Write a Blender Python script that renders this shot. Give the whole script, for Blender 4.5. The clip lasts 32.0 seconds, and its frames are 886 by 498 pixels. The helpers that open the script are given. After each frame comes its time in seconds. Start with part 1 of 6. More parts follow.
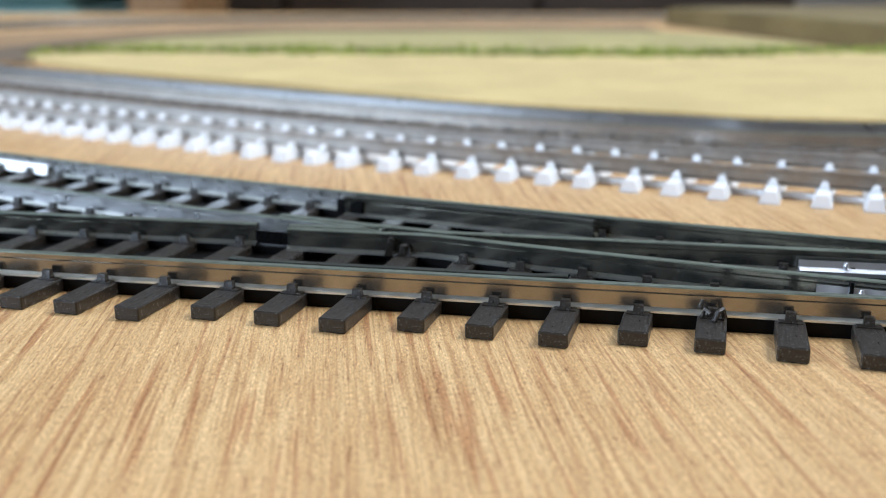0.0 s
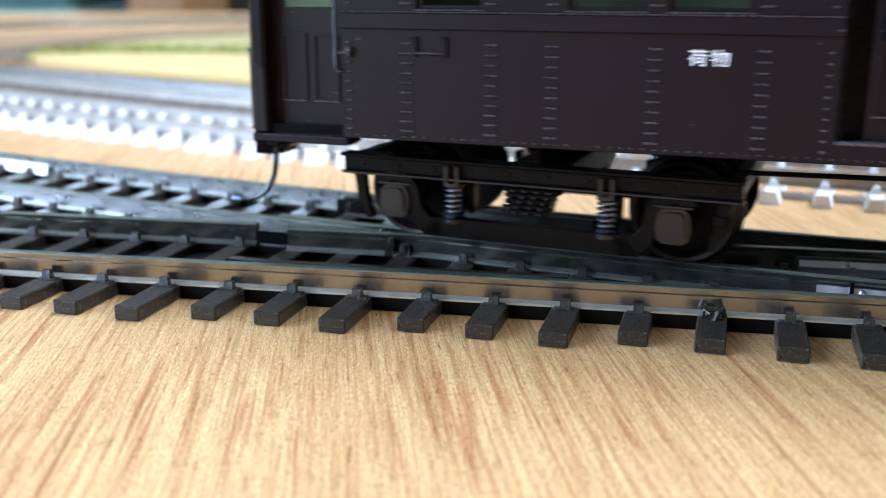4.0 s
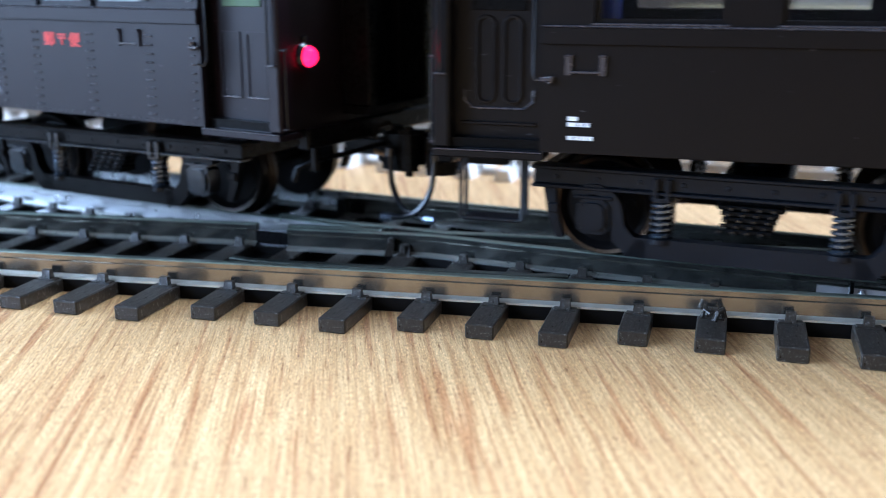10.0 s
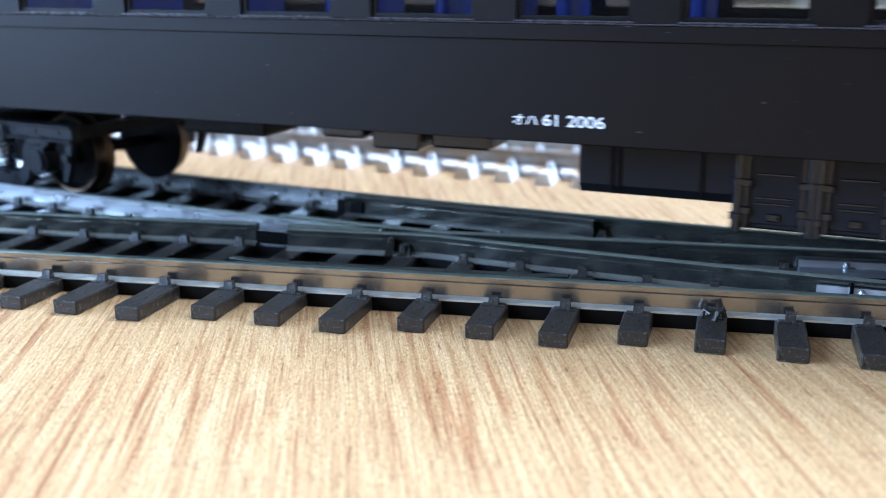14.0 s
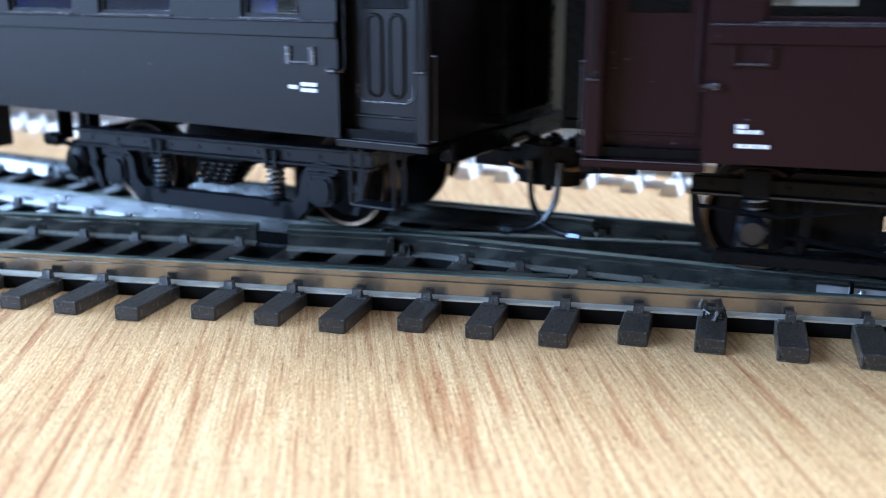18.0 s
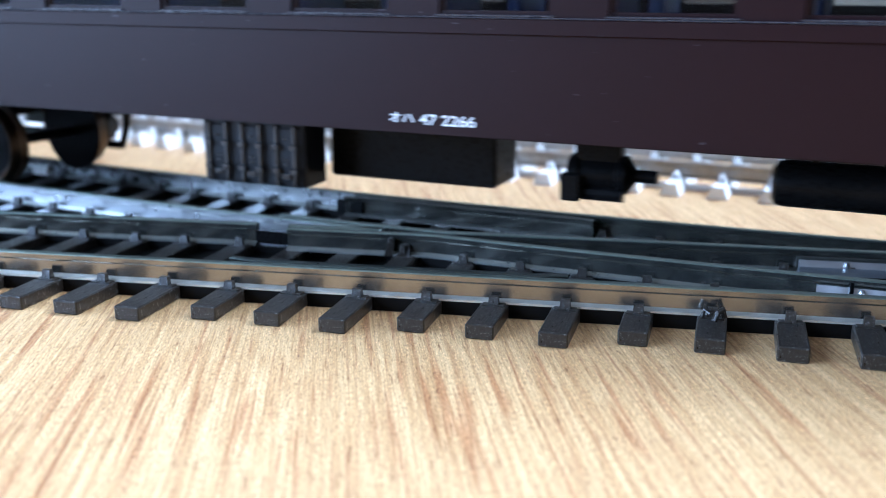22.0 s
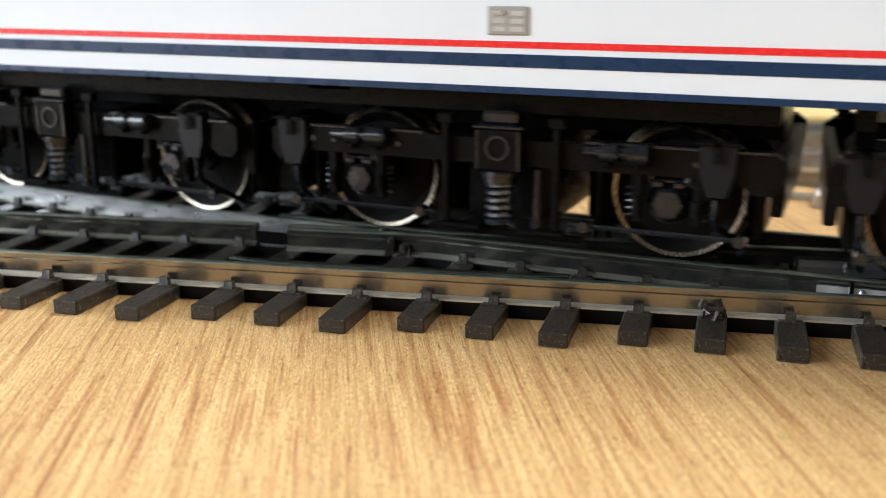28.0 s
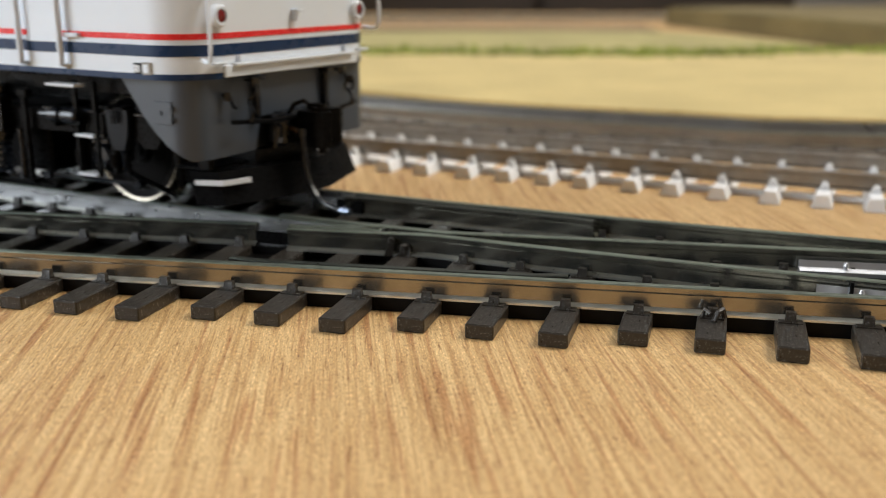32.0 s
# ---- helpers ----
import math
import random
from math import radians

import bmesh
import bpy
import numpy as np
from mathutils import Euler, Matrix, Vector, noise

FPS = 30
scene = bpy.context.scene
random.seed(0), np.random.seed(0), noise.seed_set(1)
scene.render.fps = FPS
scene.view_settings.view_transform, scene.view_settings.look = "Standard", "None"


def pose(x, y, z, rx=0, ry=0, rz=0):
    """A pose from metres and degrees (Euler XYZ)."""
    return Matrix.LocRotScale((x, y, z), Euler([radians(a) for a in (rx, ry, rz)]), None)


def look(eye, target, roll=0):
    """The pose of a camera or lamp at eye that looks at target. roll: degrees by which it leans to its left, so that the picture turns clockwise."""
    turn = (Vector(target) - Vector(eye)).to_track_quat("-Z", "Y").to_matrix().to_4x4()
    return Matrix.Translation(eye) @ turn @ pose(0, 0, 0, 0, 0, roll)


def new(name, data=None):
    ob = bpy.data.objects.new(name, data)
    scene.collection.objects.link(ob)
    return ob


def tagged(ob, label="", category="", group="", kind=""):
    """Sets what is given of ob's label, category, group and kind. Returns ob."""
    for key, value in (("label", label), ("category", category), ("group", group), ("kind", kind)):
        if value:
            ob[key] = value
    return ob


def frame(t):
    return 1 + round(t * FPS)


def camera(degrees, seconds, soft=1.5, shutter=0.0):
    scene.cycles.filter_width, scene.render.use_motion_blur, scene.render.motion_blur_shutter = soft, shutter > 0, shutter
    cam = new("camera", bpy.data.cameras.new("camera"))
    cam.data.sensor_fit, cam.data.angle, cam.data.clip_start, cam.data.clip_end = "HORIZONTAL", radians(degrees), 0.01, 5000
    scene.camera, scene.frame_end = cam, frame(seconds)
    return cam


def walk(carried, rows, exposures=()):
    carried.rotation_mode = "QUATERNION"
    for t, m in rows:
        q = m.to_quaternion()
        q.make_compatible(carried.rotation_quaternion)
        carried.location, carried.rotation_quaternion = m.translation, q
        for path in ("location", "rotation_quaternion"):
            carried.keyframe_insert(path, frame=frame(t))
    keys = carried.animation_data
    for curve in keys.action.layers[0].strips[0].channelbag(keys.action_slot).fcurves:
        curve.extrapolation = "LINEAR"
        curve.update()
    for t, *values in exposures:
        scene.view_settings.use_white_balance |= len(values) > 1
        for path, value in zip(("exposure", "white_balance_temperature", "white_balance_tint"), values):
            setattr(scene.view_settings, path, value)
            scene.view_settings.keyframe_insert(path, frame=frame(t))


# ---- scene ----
# All sizes below are in millimetres at model scale; M turns them into metres.
M = 0.001
PITCH = 15.37
CAM_H = 32.4
cam = camera(48.26, 32.0, soft=1.0, shutter=0.5)
cam.data.dof.use_dof = True
cam.data.dof.focus_distance = 0.094
cam.data.dof.aperture_fstop = 32.0
VIEW = pose(0, 0, CAM_H * M, 90 - PITCH, 0, 0)
walk(cam, [(0, VIEW), (32, VIEW)],
     exposures=[(0, -0.12, 5650, 8), (2.1, -0.09, 5600, 8), (3.0, 0.28, 5450, 8), (6.0, 0.60, 5000, 8), (9.0, 0.62, 4850, 8), (12.0, 0.70, 4650, 8), (17.0, 0.70, 4590, 8), (23.5, 0.74, 4570, 8),
                (25.2, 0.66, 4950, 8), (27.5, 0.21, 6700, 8), (29.0, 0.21, 6700, 8), (30.2, 0.05, 6800, 8), (31.0, -0.28, 6980, 8), (32.0, -0.34, 6820, 9)])

# ---- light ----
world = bpy.data.worlds.new("world")
scene.world = world
world.use_nodes = True
wn = world.node_tree.nodes
sky = wn.new("ShaderNodeTexSky")
sky.sky_type, sky.sun_disc, sky.sun_elevation, sky.sun_rotation = "NISHITA", False, radians(35), radians(50)
world.node_tree.links.new(sky.outputs[0], wn["Background"].inputs[0])
wn["Background"].inputs[1].default_value = 0.10


def window_light(name, eye, target, w, h, power, color):
    data = bpy.data.lights.new(name, "AREA")
    data.shape, data.size, data.size_y, data.energy, data.color = "RECTANGLE", w, h, power, color
    ob = new(name, data)
    ob.matrix_world = look(eye, target)
    return ob


window_light("window_light_east", (1.385, 0.228, 1.878), (0, 0.15, 0), 0.95, 0.85, 57.0, (1.0, 0.97, 0.92))
window_light("roof_window_light", (0.205, 1.713, 2.66), (0.05, 0.12, 0), 1.47, 1.31, 35.0, (0.97, 0.98, 1.0))
window_light("window_light_west", (-1.68, -0.35, 0.62), (0, 0.2, 0), 1.2, 0.95, 42, (0.80, 0.89, 1.0))


# ---- materials ----
def tree(name):
    m = bpy.data.materials.new(name)
    m.use_nodes = True
    nt = m.node_tree
    return m, nt, nt.nodes["Principled BSDF"]


def noise_node(nt, scale, detail=3.0, stretch=(1, 1, 1), turn=0.0, rough=0.55):
    """Noise over the object's own millimetres; scale: features a millimetre."""
    co = nt.nodes.new("ShaderNodeTexCoord")
    mp = nt.nodes.new("ShaderNodeMapping")
    mp.vector_type = "TEXTURE"
    mp.inputs["Scale"].default_value = tuple(0.001 / s for s in stretch)
    mp.inputs["Rotation"].default_value = (0, 0, turn)
    n = nt.nodes.new("ShaderNodeTexNoise")
    n.inputs["Scale"].default_value, n.inputs["Detail"].default_value, n.inputs["Roughness"].default_value = scale, detail, rough
    nt.links.new(co.outputs["Object"], mp.inputs[0])
    nt.links.new(mp.outputs[0], n.inputs["Vector"])
    return n.outputs["Fac"]


def ramp(nt, fac, stops):
    r = nt.nodes.new("ShaderNodeValToRGB")
    el = r.color_ramp.elements
    while len(el) < len(stops):
        el.new(0.5)
    for e, (p, c) in zip(el, stops):
        e.position = p
        e.color = (*c, 1) if len(c) == 3 else c
    nt.links.new(fac, r.inputs[0])
    return r.outputs[0]


def mix(nt, kind, fac, a, b):
    n = nt.nodes.new("ShaderNodeMix")
    n.data_type, n.blend_type = "RGBA", kind
    for sock, v in ((n.inputs[0], fac), (n.inputs[6], a), (n.inputs[7], b)):
        if isinstance(v, (int, float)):
            sock.default_value = v
        elif isinstance(v, tuple):
            sock.default_value = (*v, 1)
        else:
            nt.links.new(v, sock)
    return n.outputs[2]


def grey(v):
    return (v, v, v)


def surface(name, color, rough=0.5, metal=0.0, var=0.15, coarse=0.12, fine=2.5, bump=0.15, dust=0.0, rvar=0.12, stretch=(1, 1, 1), coat=0.0, spec=0.5, fibre=0.0, specks=0.0):
    """A plain paint, plastic or metal: colour and gloss vary at two scales, with fine relief and, where asked, dust specks."""
    m, nt, b = tree(name)
    n1, n2 = noise_node(nt, coarse, 4), noise_node(nt, fine, 4, stretch)
    shade = ramp(nt, n1, [(0.3, grey(1 - var)), (0.7, grey(1 + var * 0.6))])
    col = mix(nt, "MULTIPLY", 1.0, color, shade)
    shade2 = ramp(nt, n2, [(0.3, grey(1 - var * 0.7)), (0.7, grey(1 + var * 0.5))])
    col = mix(nt, "MULTIPLY", 1.0, col, shade2)
    if fibre:
        fb = ramp(nt, noise_node(nt, 3.4, 3, (1.0, 0.1, 1.0), 0.0, 0.7), [(0.56, grey(0)), (0.66, grey(1))])
        col = mix(nt, "MIX", fb, col, grey(fibre))
    if specks:
        s1 = ramp(nt, noise_node(nt, 0.9, 1, (0.8, 0.8, 2.2), rough=0.4), [(0.765, grey(0)), (0.785, grey(specks))])
        col = mix(nt, "MIX", s1, col, (0.20, 0.19, 0.21))
    if dust:
        d1 = ramp(nt, noise_node(nt, 4.0, 2, rough=0.8), [(0.605, grey(0)), (0.66, grey(dust))])
        col = mix(nt, "MIX", d1, col, (0.32, 0.31, 0.29))
    nt.links.new(col, b.inputs["Base Color"])
    nt.links.new(ramp(nt, n2, [(0.2, grey(max(rough - rvar, 0.03))), (0.8, grey(min(rough + rvar, 1)))]), b.inputs["Roughness"])
    b.inputs["Metallic"].default_value = metal
    b.inputs["Coat Weight"].default_value = coat
    b.inputs["Specular IOR Level"].default_value = spec
    if bump:
        bp = nt.nodes.new("ShaderNodeBump")
        bp.inputs["Strength"].default_value, bp.inputs["Distance"].default_value = bump, 0.0001
        nt.links.new(n2, bp.inputs["Height"])
        nt.links.new(bp.outputs[0], b.inputs["Normal"])
    return m


def wood_board(name, light, mid, dark, turn, pore=0.8, rough=0.38):
    """Open-grained veneer: long streaks, short dark pores, pale flecks and broad bands along the grain."""
    m, nt, b = tree(name)
    streak = noise_node(nt, 1.7, 6, (1.0, 0.020, 1.0), turn, 0.70)
    lines = noise_node(nt, 4.2, 4, (1.0, 0.030, 1.0), turn, 0.7)
    broad = noise_node(nt, 0.13, 3, (1.0, 0.05, 1.0), turn)
    pores = noise_node(nt, 3.6, 5, (1.0, 0.085, 1.0), turn, 0.7)
    red = noise_node(nt, 1.3, 3, (1.0, 0.028, 1.0), turn, 0.6)
    fleck = noise_node(nt, 5.2, 3, (1.0, 0.34, 1.0), turn, 0.78)
    knots = noise_node(nt, 2.6, 1, (1.0, 0.22, 1.0), turn, 0.4)
    col = ramp(nt, streak, [(0.32, dark), (0.44, mid), (0.57, light)])
    col = mix(nt, "MULTIPLY", 0.7, col, ramp(nt, broad, [(0.3, (0.86, 0.81, 0.74)), (0.7, (1.06, 1.06, 1.06))]))
    col = mix(nt, "MULTIPLY", 0.6, col, ramp(nt, lines, [(0.35, (0.72, 0.60, 0.48)), (0.50, grey(1.0)), (0.64, (1.24, 1.26, 1.28))]))
    col = mix(nt, "MULTIPLY", 0.8, col, ramp(nt, red, [(0.36, (0.64, 0.45, 0.35)), (0.455, grey(1.0))]))
    col = mix(nt, "MULTIPLY", pore, col, ramp(nt, pores, [(0.34, (0.36, 0.22, 0.14)), (0.415, grey(1.0))]))
    col = mix(nt, "MULTIPLY", 0.85, col, ramp(nt, fleck, [(0.37, (0.50, 0.39, 0.31)), (0.455, grey(1.0)), (0.565, grey(1.0)), (0.64, (1.6, 1.64, 1.68))]))
    col = mix(nt, "MULTIPLY", 0.8, col, ramp(nt, knots, [(0.19, (0.30, 0.17, 0.10)), (0.235, grey(1.0))]))
    nt.links.new(col, b.inputs["Base Color"])
    nt.links.new(ramp(nt, pores, [(0.3, grey(rough + 0.25)), (0.6, grey(rough))]), b.inputs["Roughness"])
    bp = nt.nodes.new("ShaderNodeBump")
    bp.inputs["Strength"].default_value, bp.inputs["Distance"].default_value = 0.6, 0.00015
    nt.links.new(pores, bp.inputs["Height"])
    nt.links.new(bp.outputs[0], b.inputs["Normal"])
    return m


def glow(name, color, strength):
    m, nt, b = tree(name)
    b.inputs["Base Color"].default_value = (*color, 1)
    b.inputs["Emission Color"].default_value = (*color, 1)
    b.inputs["Emission Strength"].default_value = strength
    b.inputs["Roughness"].default_value = 0.2
    return m


def clear_glass(name):
    m, nt, b = tree(name)
    b.inputs["Base Color"].default_value = (0.93, 0.95, 0.95, 1)
    b.inputs["Transmission Weight"].default_value = 1.0
    b.inputs["Roughness"].default_value = 0.04
    b.inputs["IOR"].default_value = 1.3
    return m


WOOD = wood_board("oak_veneer", (0.652, 0.452, 0.220), (0.54, 0.342, 0.150), (0.415, 0.238, 0.096), radians(5.8))
PLANK = wood_board("brown_timber", (0.40, 0.25, 0.12), (0.28, 0.16, 0.07), (0.14, 0.08, 0.035), radians(70), 0.4)
TIE = surface("tie_plastic", (0.0255, 0.0200, 0.0148), 0.34, var=0.4, fine=1.5, bump=0.55, dust=0.5, stretch=(3.0, 0.3, 1), spec=0.5, fibre=0.036)
TIE_GREY = surface("grey_brown_tie_plastic", (0.15, 0.125, 0.105), 0.5, var=0.3, dust=0.3)
# One brushed foot metal twice: near rail's glare, far rails' shade in the colour.
FOOT_LIT = surface("lit_rail_foot", (0.84, 0.85, 0.80), 0.40, 0.9, var=0.14, coarse=0.12, fine=0.8, bump=0.03, rvar=0.08)
FOOT_SHADED = surface("shaded_rail_foot", (0.54, 0.54, 0.49), 0.32, 0.9, var=0.14, coarse=0.12, fine=0.8, bump=0.03, rvar=0.08)
END_PAINT = surface("black_end_paint", (0.008, 0.006, 0.006), 0.4, var=0.2, spec=0.2)
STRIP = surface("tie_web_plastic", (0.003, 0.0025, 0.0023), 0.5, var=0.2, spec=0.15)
RAIL = surface("nickel_silver_rail", (0.35, 0.35, 0.315), 0.17, 0.95, var=0.18, coarse=0.16, fine=0.9, bump=0.02, rvar=0.06)
# The near rail's warm tint adds the tabletop's reflection to its colour.
RAIL_WOOD_TINT = surface("wood_tinted_nickel_silver", (0.35, 0.325, 0.285), 0.17, 0.95, var=0.12, coarse=0.1, fine=0.8, bump=0.01, rvar=0.04)
# Paler copies of the rail metal; window glare on these rails is in the colour.
RAIL_HALF_LIT = surface("half_lit_nickel_silver", (0.37, 0.37, 0.365), 0.28, 0.95, var=0.10, coarse=0.10, fine=0.6, bump=0.02, rvar=0.05)
RAIL_LIT = surface("window_lit_nickel_silver", (0.50, 0.50, 0.505), 0.30, 0.95, var=0.10, coarse=0.10, fine=0.5, bump=0.01, rvar=0.05)
RAIL_HEAD = surface("worn_rail_head", (0.27, 0.31, 0.26), 0.36, 0.85, var=0.22, coarse=0.14, fine=1.4, bump=0.06, rvar=0.1)
GUARD_HEAD = surface("blackened_rail_head", (0.075, 0.085, 0.075), 0.34, 0.8, var=0.25, coarse=0.2, fine=1.4, bump=0.06, rvar=0.1)
RAIL_DARK = surface("tarnished_rail", (0.40, 0.38, 0.35), 0.36, 0.9, var=0.15, coarse=0.1, fine=0.8, bump=0.03, rvar=0.06)
SILVER = surface("bright_tin_plate", (0.62, 0.63, 0.65), 0.34, 0.9, var=0.06, fine=0.5, bump=0.02)
BLACK = surface("black_plastic", (0.0045, 0.0043, 0.0044), 0.30, var=0.25, dust=0.015, spec=0.07)
WHITE_TIE = surface("white_plastic", (0.86, 0.87, 0.89), 0.45, var=0.04, bump=0.1)
BROWN1 = surface("dark_brown_paint", (0.0084, 0.0048, 0.0074), 0.42, spec=0.24, var=0.07, coarse=0.05, fine=1.2, bump=0.015, rvar=0.03, specks=0.25)
BROWN2 = surface("black_brown_paint", (0.0040, 0.0029, 0.0031), 0.42, spec=0.18, var=0.07, coarse=0.05, fine=1.2, bump=0.015, rvar=0.03, specks=0.25)
BROWN3 = surface("red_brown_paint", (0.0130, 0.0039, 0.0050), 0.42, spec=0.16, var=0.07, coarse=0.05, fine=1.2, bump=0.015, rvar=0.03, specks=0.25)
# Paler colour on ledges and brackets stands in for highlights from the windows.
LIT_EDGE = surface("lit_edge_paint", (0.034, 0.032, 0.040), 0.24, spec=0.8, var=0.08, bump=0.0)
DARK_REAR_WALL = surface("dark_rear_wall", (0.115, 0.095, 0.080), 0.7, var=0.2, coarse=0.004, fine=0.1, bump=0.1)
# Light caught by rivet heads and door ledges is put into this paler colour.
LIT_RELIEF = surface("lit_rivets_and_ledges", (0.058, 0.054, 0.066), 0.28, spec=0.8, var=0.3, bump=0.0)
ROOF = surface("dark_grey_roof_paint", (0.06, 0.06, 0.062), 0.6, var=0.15)
UNDER = surface("black_underframe_paint", (0.0048, 0.0047, 0.0050), 0.30, var=0.3, coarse=0.3, dust=0.008, spec=0.06, bump=0.03)
# Bluish lift in this black stands in for window highlights on small parts.
UNDER_GREY = surface("blue_lit_semi_gloss_black", (0.0052, 0.0062, 0.0086), 0.24, var=0.2, spec=0.5, bump=0.03, rvar=0.05)
UNDER_BLUE = surface("blue_black_satin_paint", (0.0078, 0.0088, 0.0118), 0.40, var=0.2, spec=0.18, bump=0.03)
FRAME_OLIVE = surface("olive_black_frame_paint", (0.0048, 0.0037, 0.0027), 0.36, var=0.25, coarse=0.2, spec=0.08, bump=0.03)
# Bronze tone of these rims is the wood's reflection, put into the colour.
TYRE_WOOD_LIT = surface("wood_lit_wheel_rim", (0.11, 0.080, 0.055), 0.34, 1.0, var=0.15)
FRAME_BROWN = surface("brown_black_frame_paint", (0.0046, 0.0035, 0.0030), 0.34, var=0.25, coarse=0.2, spec=0.10, bump=0.03)
TYRE_DARK = surface("dull_wheel_rim", (0.035, 0.030, 0.026), 0.38, 0.9, var=0.15)
WHEEL = surface("blackened_wheel", (0.007, 0.006, 0.006), 0.4, 0.3, var=0.2, spec=0.12)
TYRE = surface("polished_wheel_rim", (0.25, 0.22, 0.18), 0.25, 1.0, var=0.12)
SPRING = surface("dull_steel_spring", (0.13, 0.15, 0.19), 0.25, 0.85, var=0.15)
LOCO_WHITE = surface("white_gloss_paint", (0.765, 0.825, 0.90), 0.25, var=0.012, coarse=0.03, fine=0.3, bump=0.0, coat=0.2, rvar=0.02)
RED = surface("red_stripe_paint", (0.80, 0.025, 0.03), 0.25, var=0.04, bump=0.03)
NAVY = surface("navy_stripe_paint", (0.007, 0.030, 0.085), 0.3, var=0.03, fine=0.4, bump=0.0, spec=0.3)
SKIRT = surface("blue_grey_paint", (0.052, 0.064, 0.082), 0.34, var=0.03, coarse=0.04, fine=0.4, bump=0.0, rvar=0.03)
# Black gloss with a brighter bluish base, painting in highlights on running gear.
GLOSS_BLACK = surface("blue_lit_gloss_black", (0.0105, 0.0122, 0.0160), 0.17, var=0.25, coarse=0.3, spec=0.42, bump=0.02, rvar=0.06)
STEEL_GREY = surface("grey_plate", (0.36, 0.35, 0.33), 0.35, 0.3, var=0.1)
PRINT = surface("white_print", (0.82, 0.83, 0.86), 0.5, var=0.05, bump=0)
PRINT_RED = surface("red_print", (0.72, 0.045, 0.03), 0.5, var=0.05, bump=0)
FROSTED = surface("frosted_pane", (0.24, 0.27, 0.28), 0.4, var=0.12, coarse=0.2, fine=0.5, bump=0.02)
SEAT_BLUE = surface("blue_seat", (0.02, 0.05, 0.42), 0.5, var=0.15)
SEAT_NAVY = surface("dark_blue_seat", (0.02, 0.035, 0.13), 0.5, var=0.15)
GREEN_CURTAIN = surface("green_interior", (0.055, 0.10, 0.035), 0.6, var=0.3, fine=0.8, stretch=(1.4, 1, 0.15))
GLASS = clear_glass("window_glass")
LAMP_RED = glow("red_tail_lamp", (1.0, 0.0, 0.030), 4.5)
LENS_RED = surface("unlit_red_lens", (0.20, 0.012, 0.012), 0.12, var=0.1, bump=0)
COPPER = surface("copper_pickup", (0.42, 0.22, 0.10), 0.3, 0.9, var=0.2)
MAT_FIELD = surface("sand_yellow_ground_mat", (0.58, 0.455, 0.205), 0.9, var=0.14, coarse=0.03, fine=0.9, bump=0.6)
MAT_FAR = surface("pale_olive_ground_mat", (0.40, 0.345, 0.150), 0.9, var=0.16, coarse=0.03, fine=0.9, bump=0.6)
GRASS = surface("green_scatter", (0.25, 0.28, 0.05), 0.9, var=0.4, coarse=0.06, fine=0.8, bump=0.6)
BROWN_SHEET = surface("far_brown_sheet", (0.36, 0.23, 0.115), 0.85, var=0.25, coarse=0.02, fine=0.5, bump=0.4)
BALLAST = surface("brown_grey_ballast", (0.20, 0.165, 0.135), 0.9, var=0.3, coarse=0.1, fine=1.2, bump=0.6)
OLIVE = surface("olive_brown_board", (0.20, 0.15, 0.06), 0.8, var=0.3, coarse=0.02, fine=0.5, bump=0.4)
DARK_BROWN = surface("dark_brown_strip", (0.15, 0.11, 0.07), 0.85, var=0.3, coarse=0.05, fine=0.8, bump=0.6)
CEILING_PAINT = surface("white_ceiling_paint", (0.75, 0.75, 0.74), 0.9, var=0.04, coarse=0.004, fine=0.3, bump=0.1)
PLASTER = surface("room_plaster", (0.36, 0.34, 0.31), 0.85, var=0.06, coarse=0.004, fine=0.3, bump=0.1)
TEAL = surface("teal_cloth", (0.16, 0.28, 0.27), 0.8, var=0.2, coarse=0.01, fine=0.3)
DARK_FURN = surface("dark_furniture", (0.05, 0.035, 0.025), 0.5, var=0.2, coarse=0.01, fine=0.2)


